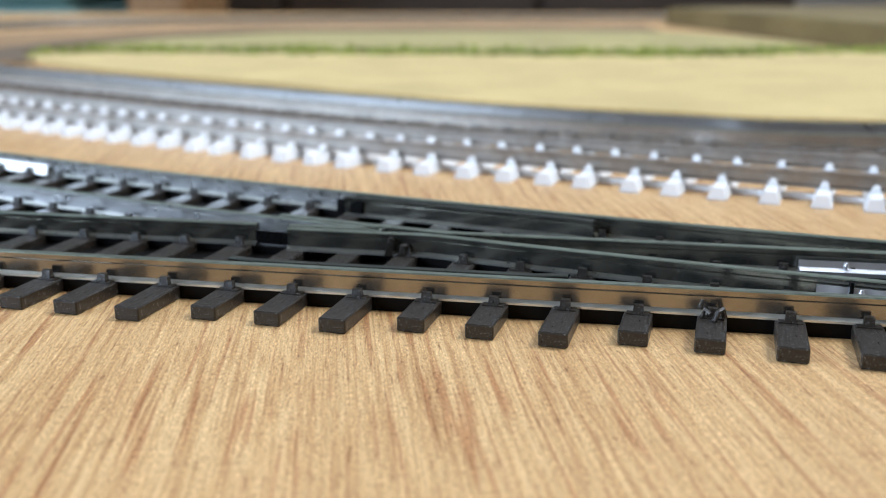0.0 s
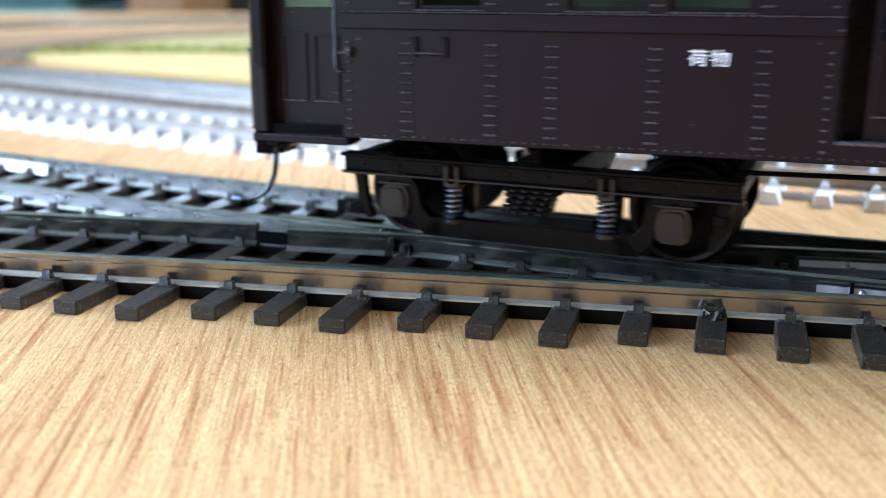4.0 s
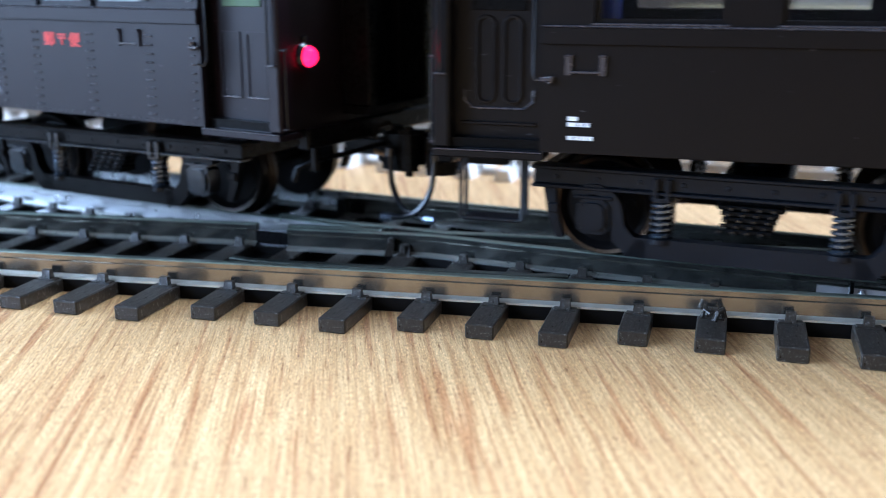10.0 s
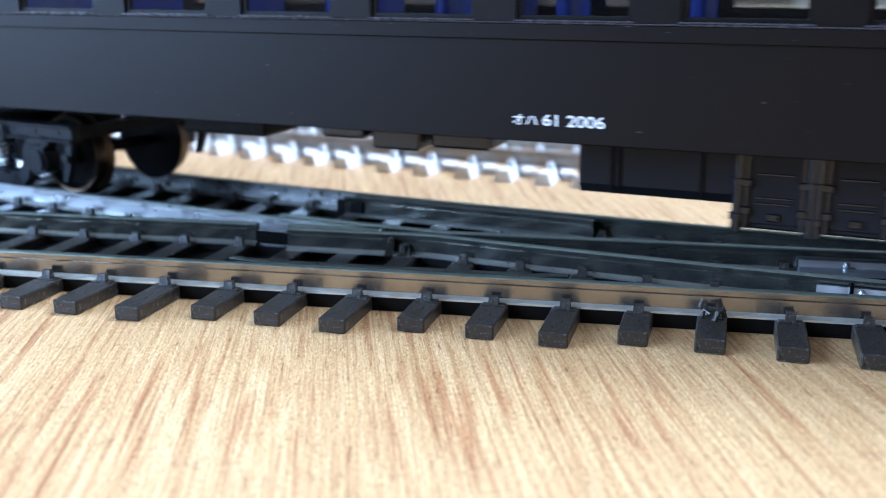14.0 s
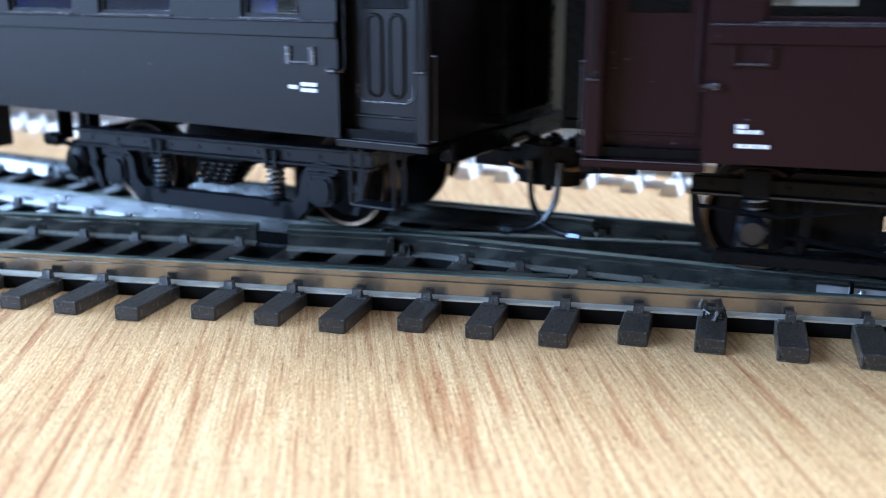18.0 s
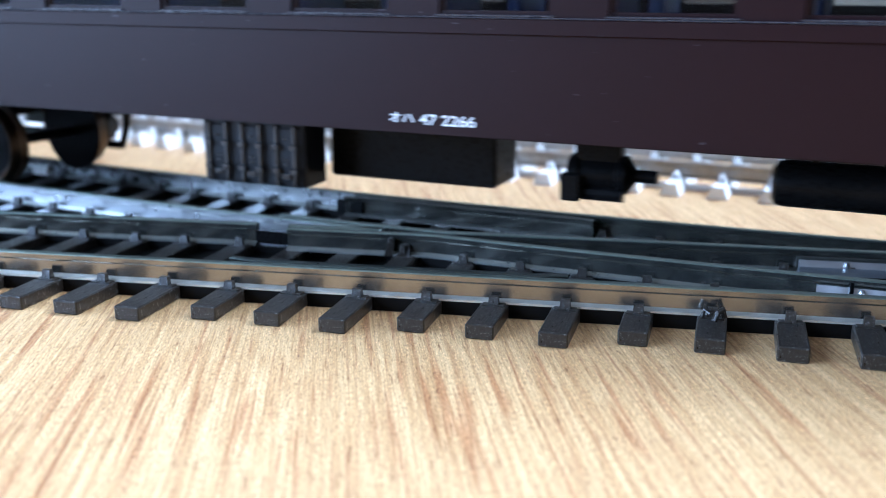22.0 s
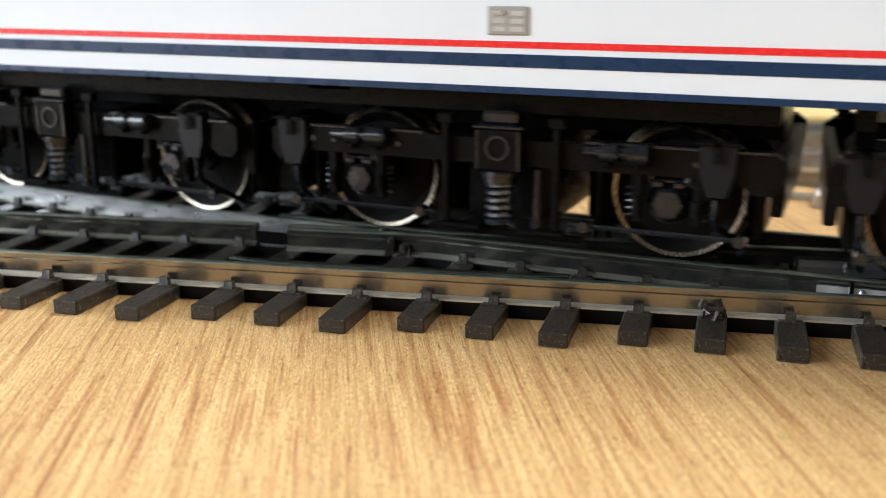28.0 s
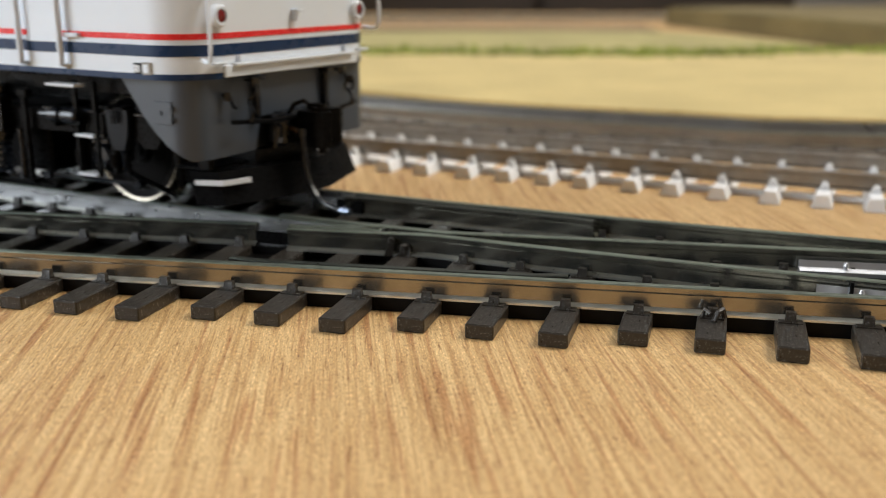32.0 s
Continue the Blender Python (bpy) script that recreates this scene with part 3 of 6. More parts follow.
def lug(g, v, side, jitter=0.0, tall=0.95):
    """A moulded spike with its base plate beside a rail; v: along the tie."""
    y = v + side * 1.32
    g.box(-1.1, 1.1, y - 0.55, y + 0.55, TIE_TOP - 0.02, TIE_TOP + 0.14)
    a, b = 0.52, 0.44
    z0, z1 = TIE_TOP + 0.1, TIE_TOP + tall + jitter
    y0, y1, t0, t1 = y - 0.38, y + 0.38, y - 0.28 + 0.08 * -side, y + 0.28 + 0.08 * -side
    g.add([(-a, y0, z0), (a, y0, z0), (a, y1, z0), (-a, y1, z0), (-b, t0, z1), (b, t0, z1), (b, t1, z1), (-b, t1, z1)],
          [(0, 3, 2, 1), (4, 5, 6, 7), (0, 1, 5, 4), (1, 2, 6, 5), (2, 3, 7, 6), (3, 0, 4, 7)])


FRONTS = [(-43.7, 94.8), (-37.6, 93.2), (-30.9, 91.3), (-23.5, 91.5), (-17.0, 89.8), (-10.5, 87.8), (-3.1, 88.0), (3.3, 86.1),
          (9.9, 84.0), (17.2, 84.4), (23.7, 82.4), (30.4, 80.3), (37.0, 78.5)]
fronts = [(-43.7 - 6.7 * k, 94.8 + 1.45 * k) for k in range(8, 0, -1)] + FRONTS + [(37.0 + 6.75 * k, 78.5 - 1.5 * k) for k in range(1, 9)]
rt = random.Random(3)
for i, (fx, fy) in enumerate(fronts):
    front = Vector((fx, fy))
    ends = cross(front, A_LINE)
    length = ends + 3.2
    g = Geo().box(-1.37, 1.37, 0, length, 0.02, TIE_TOP, 0.13)
    d = cross(front, D_LINE)
    lug(g, d, -1, rt.uniform(-0.08, 0.1))
    lug(g, d, 1)
    for pts, sides in ((C_LEFT + C_NOSE + C_RIGHT, (-1,)), (B_LEFT + B_RIGHT[3:], (-1,)), (A_LINE, (-1, 1))):
        u = cross(front, pts)
        if u:
            for s in sides:
                lug(g, u, s, rt.uniform(-0.1, 0.1), 1.0)
    if i == 18:
        g.tube([(-0.9, d - 1.9, TIE_TOP + 0.2), (-0.7, d - 2.0, TIE_TOP + 1.0), (-0.2, d - 2.3, TIE_TOP + 0.7)], 0.2, 5)
        g.tube([(0.2, d - 2.6, TIE_TOP + 0.1), (0.5, d - 2.3, TIE_TOP + 0.9), (0.9, d - 1.9, TIE_TOP + 1.1), (1.1, d - 1.7, TIE_TOP + 0.3)], 0.28, 6)
    part("tie", g, TIE, turnout, "", mm(fx, fy, 0, 0, 0, -math.degrees(TIE_TURN)))


def tie_mesh(name, length, width, height, material, lugs, taper=1.0):
    w = width / 2
    g = Geo().prism([(-w, 0.02), (w, 0.02), (w * taper, height - 0.1), (w * taper - 0.1, height), (-w * taper + 0.1, height), (-w * taper, height - 0.1)], -length / 2, length / 2, "y")
    for v in (-8.25, 8.25):
        for s in (-1, 1):
            y = v + s * lugs[0]
            g.prism([(-lugs[1], height - 0.05), (lugs[1], height - 0.05), (lugs[1] * 0.55, height + lugs[2]), (-lugs[1] * 0.55, height + lugs[2])], y - 0.55, y + 0.55, "y")
    me = g.mesh(name)
    me.materials.append(material)
    return me


def lay_ties(thing, pts, pitch, me, material, uneven=0.0):
    """Ties along a centre line."""
    run, want = 0.0, pitch
    for a, b in zip(pts[:-1], pts[1:]):
        d = Vector(b) - Vector(a)
        while run + d.length >= want:
            p = Vector(a) + d * ((want - run) / d.length)
            part("tie", me, material, thing, "", mm(p.x, p.y, 0, 0, 0, math.degrees(math.atan2(d.y, d.x)) + rt.uniform(-uneven, uneven)))
            want += pitch * (1 + rt.uniform(-0.06, 0.06))
        run += d.length


def beside(pts, off):
    out = []
    for i, p in enumerate(pts):
        a, b = pts[max(i - 1, 0)], pts[min(i + 1, len(pts) - 1)]
        d = Vector((b[0] - a[0], b[1] - a[1])).normalized()
        out.append((p[0] - d.y * off, p[1] + d.x * off))
    return out


dark_tie = tie_mesh("tie", 29, 2.7, TIE_TOP, TIE, (1.5, 0.4, 1.0))
lay_ties(turnout, main_rail(-890, -112, 0), 6.8, dark_tie, TIE)
lay_ties(turnout, straight_rail(-420, -112, 8.25), 6.8, dark_tie, TIE)
lay_ties(turnout, main_rail(112, 1090, 0), 6.8, dark_tie, TIE)

white = tagged(new("white_tie_track"), "model track with brown rails on bright white plastic ties", "track", "tracks on the table")
WHITE_NEAR = [(-420, 440), (-260, 330), (-98, 219), (-53, 191), (-20, 172.5), (22.5, 154), (60, 138), (150, 104), (300, 60), (460, 20)]
wc = beside(spline(WHITE_NEAR, 4), 14.5)
for off in (-8.25, 8.25):
    part("rail", Geo().sweep(RAIL_PROF, beside(wc, off), 1.9), RAIL_DARK, white)
    part("tie_web", Geo().sweep([(-0.6, 0.02), (0.6, 0.02), (0.6, 0.8), (-0.6, 0.8)], beside(wc, off)[10:-14], 0.0), WHITE_TIE, white)
white_tie = tie_mesh("tie", 29, 3.0, 1.9, WHITE_TIE, (1.8, 0.75, 1.1), 0.62)
lay_ties(white, wc[10:-14], 7.0, white_tie, WHITE_TIE, 2.0)

loop = tagged(new("loop_track"), "model track loop with dark ties round the ground mat", "track", "tracks on the table")
LOOP_NEAR = [(420, 150), (260, 168), (86, 191), (48, 203), (7, 222), (-49, 257), (-96, 289), (-160, 336), (-236, 404), (-300, 500), (-310, 610), (-250, 715),
             (-120, 775), (60, 800), (300, 806), (600, 800)]
lc = beside(spline(LOOP_NEAR, 5), 0)
for off in (-8.25, 8.25):
    rail_part(beside(lc, off), loop, TIE_TOP, RAIL_LIT if off < 0 else RAIL_DARK)
part("ballast_bed", Geo().sweep([(-12.6, 0.02), (12.6, 0.02), (11.6, 1.0), (-11.6, 1.0)], lc, 0.0), BALLAST, loop, "brown-grey ballast strip")
grey_tie = tie_mesh("tie", 25, 2.7, TIE_TOP, TIE_GREY, (1.5, 0.4, 0.15))
lay_ties(loop, lc, 7.2, grey_tie, TIE_GREY)


# ---- train: parts shared by the vehicles; x along the vehicle, z above the rail heads ----
def two_tone(geo, split, name, first, second):
    """One mesh whose faces from number split on carry the second material."""
    me = geo.mesh(name)
    me.materials.append(first)
    me.materials.append(second)
    for p in me.polygons:
        p.material_index = 1 if p.index >= split else 0
    return me


def wheelset_mesh(r, tyre):
    """Two wheels on an axle, about the y axis through the origin."""
    k = r / 5.3
    rim = r - 0.5 if r < 6 else r - 0.52
    g = Geo().cyl((0, -9, 0), 0.75 * k, 18, "y", 10)
    for s in (-1, 1):
        g.lathe((0, 0, 0), [(0, s * 8.7), (1.3 * k, s * 8.7), (1.5 * k, s * 8.1), (4.1 * k, s * 8.0), (rim, s * 8.75)], "y", 48)
        g.lathe((0, 0, 0), [(r + 0.65, s * 6.45), (rim, s * 6.4), (0, s * 6.4)], "y", 48)
        for h in range(4):
            a = h * math.pi / 2 + 0.4
            g.cyl((2.7 * k * math.cos(a), s * 7.95 - (0.2 if s < 0 else 0), 2.7 * k * math.sin(a)), 0.55 * k, 0.25, "y", 8)
    n = len(g.f)
    for s in (-1, 1):
        g.lathe((0, 0, 0), [(rim, s * 8.75), (r - 0.1, s * 8.85), (r, s * 8.7), (r + 0.05, s * 7.3), (r + 0.65, s * 6.95), (r + 0.65, s * 6.45)], "y", 48)
    return two_tone(g, n, "wheelset", WHEEL, tyre)


COACH_WHEELS, WOOD_LIT_WHEELS, LOCO_WHEELS = wheelset_mesh(5.3, TYRE_DARK), wheelset_mesh(5.3, TYRE_WOOD_LIT), wheelset_mesh(7.0, TYRE)
rolling = []      # (wheelset, x on its bogie, radius)
steering = []     # (bogie, vehicle, pivot)


def bogie_swing(vehicle, at_x, kind):
    """A coach bogie with goose-neck axle guards, coil springs and a low equaliser beam."""
    bar, box = (UNDER_BLUE, UNDER_BLUE) if kind else (FRAME_BROWN, UNDER_GREY)
    up = 0.3 if kind else 0.0
    g = Geo().box(-3.2, 3.2, -12.2, 12.2, 6.6, 9.4, 0.2)
    b = part("bogie", g, UNDER, vehicle, "black bogie with coil springs", mm(at_x, 0, 0))
    part("centre_plate", Geo().cyl((0, 0, 9.4), 3.0, 1.9, "z", 14), UNDER, b)
    for x in (-20.4, 20.4):
        part("end_beam", Geo().box(x - 0.7, x + 0.7, -12.3, 12.3, 7.9 + up, 9.5 + up), UNDER, b)
    for s in (-1, 1):
        part("side_frame", Geo().box(-21.3, 21.3, s * 13.0 - 0.7, s * 13.0 + 0.7, 7.95 + up, 9.5 + up, 0.12), bar, b)
        part("frame_lip", Geo().box(-21.4, 21.4, s * 13.2 - 1.0, s * 13.2 + 1.0, 7.62 + up, 7.95 + up, 0.08), box, b)
        part("frame_flange", Geo().box(-21.5, 21.5, s * 13.1 - 1.1, s * 13.1 + 1.1, 9.5 + up, 9.85 + up, 0.08), bar, b)
        studs = Geo()
        for k in range(10):
            x = -18.9 + 4.2 * k
            studs.lathe((x, s * 13.7, 8.75 + up), [(0.26, 0), (0.2, s * 0.14), (0, s * 0.18)], "y", 6)
        part("bolt_row", studs, bar, b)
    for s in (-1, 1):
        for sx in (-1, 1):
            outer = [(15 + 2.9 * math.cos(a), 5.5 + up + 2.75 * math.sin(a)) for a in [math.pi * k / 9 for k in range(2, 10)]]
            inner = [(15 + 1.85 * math.cos(a), 5.5 + up + 1.75 * math.sin(a)) for a in [math.pi * k / 9 for k in range(9, 1, -1)]]
            neck = outer + [(11.9, 4.6), (11.0, 3.6), (9.6, 3.2), (9.6, 1.45), (11.6, 1.6), (13.0, 3.0), (13.15, 4.4)] + inner
            part("axle_guard", Geo().prism([(sx * x, z) for x, z in neck], s * 13.2 - 0.8, s * 13.2 + 0.8), bar, b)
            x = sx * 15
            lid = [(-1.55, 3.6), (-1.75, 4.6), (-1.55, 6.3), (-0.9, 6.9), (0.9, 6.9), (1.55, 6.3), (1.75, 4.6), (1.55, 3.6), (0.9, 3.2), (-0.9, 3.2)]
            face = Geo().prism([(x + u, z + up) for u, z in lid], s * 13.2 - 1.0, s * 13.2 + 1.0)
            face.prism([(x + u * 0.72, 5.1 + (z - 5.1) * 0.72 + up) for u, z in lid], s * 14.35 - 0.25, s * 14.35 + 0.25)
            face.box(x - 1.9, x + 1.9, s * 13.4 - 0.9, s * 13.4 + 0.9, 6.75 + up, 7.1 + up, 0.08)
            for u, z in ((-1.35, 3.9), (1.35, 3.9), (-1.35, 6.1), (1.35, 6.1)):
                face.cyl((x + u, s * 14.2 - 0.15, z + up), 0.28, 0.3, "y", 6)
            part("axle_box", face, box if kind else UNDER_GREY, b)
            part("brake_hanger", Geo().prism([(sx * 19.2, 7.9), (sx * 20.4, 7.9), (sx * 19.9, 4.8), (sx * 19.0, 2.6), (sx * 18.2, 2.6), (sx * 18.9, 5.2)], s * 12.6 - 0.5, s * 12.6 + 0.5).box(sx * 19.3 - 0.6, sx * 19.3 + 0.6, s * 13.2 - 0.3, s * 13.2 + 0.3, 5.2, 6.2, 0.1), bar, b)
            part("coil_spring", Geo().coil((sx * 8.3, s * 13.2, 3.4), 0.92, 3.7 + up, 6.5, 0.2), SPRING, b)
            clip = Geo().cyl((sx * 8.3, s * 13.2, 7.0 + up), 1.2, 0.4, "z", 12).cyl((sx * 8.3, s * 13.2, 3.05), 1.3, 0.5, "z", 12).cyl((sx * 8.3, s * 13.2, 3.4), 0.5, 3.7, "z", 8)
            for q in (-0.85, 0.35):
                clip.box(sx * 8.3 + q, sx * 8.3 + q + 0.5, s * 14.15 - 0.22, s * 14.15 + 0.22, 7.0 + up, 9.3 + up, 0.08)
            part("spring_seat", clip, box if kind else UNDER_GREY, b)
        part("equaliser_beam", Geo().prism([(-11.8, 1.5), (11.8, 1.5), (10.4, 3.5), (-10.4, 3.5)], s * 13.3 - 0.7, s * 13.3 + 0.7), bar, b)
        spring = Geo()
        for k in range(5):
            spring.box(-2.9 + 0.2 * k, 2.9 - 0.2 * k, s * 12.3 - 0.9 - 0.12 * k, s * 12.3 + 0.9 + 0.12 * k, 6.9 - 0.55 * k, 7.3 - 0.55 * k, 0.06)
        part("leaf_spring", spring, UNDER, b)
        for q in (-1.9, -0.6, 0.7, 2.0):
            clip = Geo()
            for k in range(5):
                clip.box(q - 0.24 * k - 0.1, q - 0.24 * k + 0.36, s * (13.3 + 0.12 * k) - 0.22, s * (13.3 + 0.12 * k) + 0.22, 6.85 - 0.55 * k, 7.25 - 0.55 * k, 0.08)
            part("spring_clip", clip, UNDER_GREY, b)
    for x in (-15, 15):
        w = part("wheelset", WOOD_LIT_WHEELS if kind else COACH_WHEELS, WHEEL, b, "", mm(x, 0, 5.3))
        rolling.append((w, x, 5.3))
        for s in (-1, 1):
            part("brake_shoe", Geo().box(x + (6.4 if x < 0 else -7.2), x + (7.2 if x < 0 else -6.4), s * 8.0 - 0.9, s * 8.0 + 0.9, 3.0, 7.6, 0.2), UNDER, b)
    steering.append((b, vehicle, at_x))
    return b


def bogie_bar(vehicle, at_x, kind):
    """A coach bogie with a deep top frame, sprung pillars over round axle ends and a thin lower bar."""
    g = Geo().box(-3.4, 3.4, -12.2, 12.2, 7.0, 10.0, 0.2)
    b = part("bogie", g, UNDER, vehicle, "black bogie with pillar springs", mm(at_x, 0, 0))
    part("centre_plate", Geo().cyl((0, 0, 10.0), 3.0, 1.3, "z", 14), UNDER, b)
    for s in (-1, 1):
        ya, yb = s * 13.2 - 0.8, s * 13.2 + 0.8
        part("side_frame", Geo().box(-21, 21, ya, yb, 8.8, 10.25, 0.12), FRAME_OLIVE, b)
        part("frame_web", Geo().prism([(-12.6, 10.2), (12.6, 10.2), (11.6, 10.9), (-11.6, 10.9)], s * 12.6 - 0.5, s * 12.6 + 0.5), FRAME_OLIVE, b)
        studs = Geo()
        for k in range(12):
            x = -19.2 + 3.5 * k
            studs.lathe((x, s * 14.0, 9.5), [(0.28, 0), (0.2, s * 0.16), (0, s * 0.2)], "y", 6)
        part("bolt_row", studs, FRAME_OLIVE, b)
        part("brake_pull_rod", Geo().tube([(-20, s * 14.3, 7.4), (-12.5, s * 14.0, 6.8), (-6, s * 13.9, 7.9)], 0.22, 6).tube([(6, s * 13.9, 7.9), (12.2, s * 14.0, 6.8), (20, s * 14.3, 7.4)], 0.22, 6), UNDER, b)
        part("frame_flange", Geo().box(-21.2, 21.2, s * 13.4 - 1.0, s * 13.4 + 1.0, 8.45, 8.8, 0.08), UNDER_GREY, b)
        part("lower_bar", Geo().box(-18.5, 18.5, ya + 0.2, yb - 0.2, 1.8, 3.0, 0.1), UNDER, b)
        for sx in (-1, 1):
            part("brake_hanger", Geo().prism([(sx * 20.4, 8.6), (sx * 21.2, 8.6), (sx * 20.9, 5.6), (sx * 19.6, 2.4), (sx * 18.9, 2.4), (sx * 20.0, 5.8)], s * 12.4 - 0.4, s * 12.4 + 0.4), UNDER, b)
            part("brake_hanger", Geo().prism([(sx * 10.6, 8.6), (sx * 9.6, 8.6), (sx * 10.4, 3.0), (sx * 11.3, 2.4)], s * 12.0 - 0.4, s * 12.0 + 0.4), UNDER, b)
    for s in (-1, 1):
        for sx in (-1, 1):
            x = sx * 15
            part("axle_box", Geo().box(x - 1.6, x + 1.6, s * 13.0 - 1.0, s * 13.0 + 1.0, 3.3, 6.9, 0.3).lathe((x, s * 13.9, 5.2), [(1.5, 0), (1.5, s * 0.7), (1.1, s * 1.1), (0, s * 1.15)], "y", 14), UNDER_GREY, b)
            part("spring_pillar", Geo().cyl((x, s * 13.4, 6.9), 0.9, 1.8, "z", 12).cyl((x, s * 13.4, 7.6), 1.25, 0.35, "z", 12).cyl((x, s * 13.4, 8.7), 1.1, 0.4, "z", 12)
                 .box(x - 1.3, x + 1.3, s * 14.2 - 0.4, s * 14.2 + 0.4, 8.4, 11.2, 0.15).cyl((x, s * 14.3 - 0.5, 10.1), 0.75, 1.0, "y", 10), UNDER, b)
            part("coil_spring", Geo().coil((sx * 15, s * 13.4, 7.0), 1.0, 1.7, 2.5, 0.2), SPRING, b)
        spring = Geo()
        for k in range(5):
            spring.box(-2.9 - 0.22 * k, 3.3 - 0.22 * k, s * 12.6 - 1.2 + 0.12 * k * s, s * 12.6 + 1.2 + 0.12 * k * s, 7.2 - 0.58 * k, 7.45 - 0.58 * k, 0.05)
            for q in (-2.3, -1.2, -0.1, 1.0, 2.1):
                part("spring_clip", Geo().box(q - 0.22 * k - 0.15, q - 0.22 * k + 0.55, s * (13.75 + 0.12 * k) - 0.25, s * (13.75 + 0.12 * k) + 0.25, 7.28 - 0.58 * k, 7.6 - 0.58 * k, 0.07), LIT_EDGE, b)
        spring.box(-4.2, 4.2, s * 12.5 - 0.8, s * 12.5 + 0.8, 7.7, 8.6)
        part("leaf_spring", spring, BLACK, b)
        part("tie_rod", Geo().box(8.4, 9.3, s * 12.2 - 0.5, s * 12.2 + 0.5, 3.0, 6.9, 0.1).box(8.2, 9.5, s * 12.2 - 0.6, s * 12.2 + 0.6, 6.7, 7.2, 0.1), UNDER, b)
        part("brake_rigging", Geo().box(-12.0, -3.4, s * 9.6 - 0.5, s * 9.6 + 0.5, 3.0, 8.6, 0.2).tube([(-12, s * 12.4, 4.6), (-4, s * 12.4, 3.6), (4, s * 12.4, 3.4)], 0.3, 6), UNDER, b)
        part("safety_hanger", Geo().prism([(-4.9, 8.5), (-3.9, 8.5), (-3.3, 4.4), (3.3, 4.4), (3.9, 8.5), (4.9, 8.5), (4.0, 3.7), (-4.0, 3.7)], s * 11.0 - 0.3, s * 11.0 + 0.3), UNDER, b)
    for x in (-15, 15):
        w = part("wheelset", WOOD_LIT_WHEELS, WHEEL, b, "", mm(x, 0, 5.3))
        rolling.append((w, x, 5.3))
        for s in (-1, 1):
            part("brake_shoe", Geo().box(x + (6.3 if x < 0 else -7.1), x + (7.1 if x < 0 else -6.3), s * 8.3 - 0.9, s * 8.3 + 0.9, 3.0, 8.4, 0.2), UNDER, b)
    steering.append((b, vehicle, at_x))
    return b


def words(text, size, x, z, y, material, parent, name, squeeze=1.0, spacing=1.0):
    """Lettering on a side wall that faces the viewer's side; x, z: its centre."""
    cu = bpy.data.curves.new(name, "FONT")
    cu.body, cu.size, cu.align_x, cu.align_y, cu.extrude, cu.offset = text, size * M, "CENTER", "CENTER", 0.03 * M, 0.02 * M
    cu.space_character = spacing
    ob = bpy.data.objects.new(name, cu)
    scene.collection.objects.link(ob)
    me = bpy.data.meshes.new_from_object(ob.evaluated_get(bpy.context.evaluated_depsgraph_get()))
    bpy.data.objects.remove(ob)
    me.materials.clear()
    me.transform(Matrix.Diagonal((squeeze, 1, 1, 1)))
    return part(name, me, material, parent, "", mm(x, y, z, 90, 0, 0))


def bars(widths, x, z, y, h, gap, material, parent, name="lettering"):
    g = Geo()
    for w in widths:
        if w > 0:
            g.box(x, x + w, y - 0.03, y, z - h / 2, z + h / 2)
        x += abs(w) + gap
    return part(name, g, material, parent)


def side_wall(openings, x0, x1, z0, z1, sy, th=0.8):
    """One side of a body between x0 and x1 with holes (a, b, low, high) right through it, as one closed skin; sy: outer face's side."""
    xs = sorted({x0, x1, *[o[0] for o in openings], *[o[1] for o in openings]})
    zs = sorted({z0, z1, *[o[2] for o in openings], *[o[3] for o in openings]})
    nx, nz = len(xs), len(zs)
    ys = (sy * 18.0, sy * (18.0 - th))
    v = [(x, y, z) for y in ys for z in zs for x in xs]
    at = lambda i, k, side: side * nx * nz + k * nx + i

    def solid(i, k):
        if not (0 <= i < nx - 1 and 0 <= k < nz - 1):
            return False
        cx, cz = (xs[i] + xs[i + 1]) / 2, (zs[k] + zs[k + 1]) / 2
        return not any(o[0] < cx < o[1] and o[2] < cz < o[3] for o in openings)

    f = []
    for i in range(nx - 1):
        for k in range(nz - 1):
            if not solid(i, k):
                continue
            f.append((at(i, k, 0), at(i + 1, k, 0), at(i + 1, k + 1, 0), at(i, k + 1, 0)))
            f.append((at(i, k, 1), at(i, k + 1, 1), at(i + 1, k + 1, 1), at(i + 1, k, 1)))
            for di, dk, p, q in ((-1, 0, (i, k), (i, k + 1)), (1, 0, (i + 1, k), (i + 1, k + 1)), (0, -1, (i, k), (i + 1, k)), (0, 1, (i, k + 1), (i + 1, k + 1))):
                if not solid(i + di, k + dk):
                    f.append((at(*p, 0), at(*q, 0), at(*q, 1), at(*p, 1)))
    return Geo().add(v, f)


ROOF_PROF = [(-18.3, 39.6), (-17.6, 42.2), (-15.0, 44.8), (-10, 46.8), (-4, 47.8), (4, 47.8), (10, 46.8), (15, 44.8), (17.6, 42.2), (18.3, 39.6)]


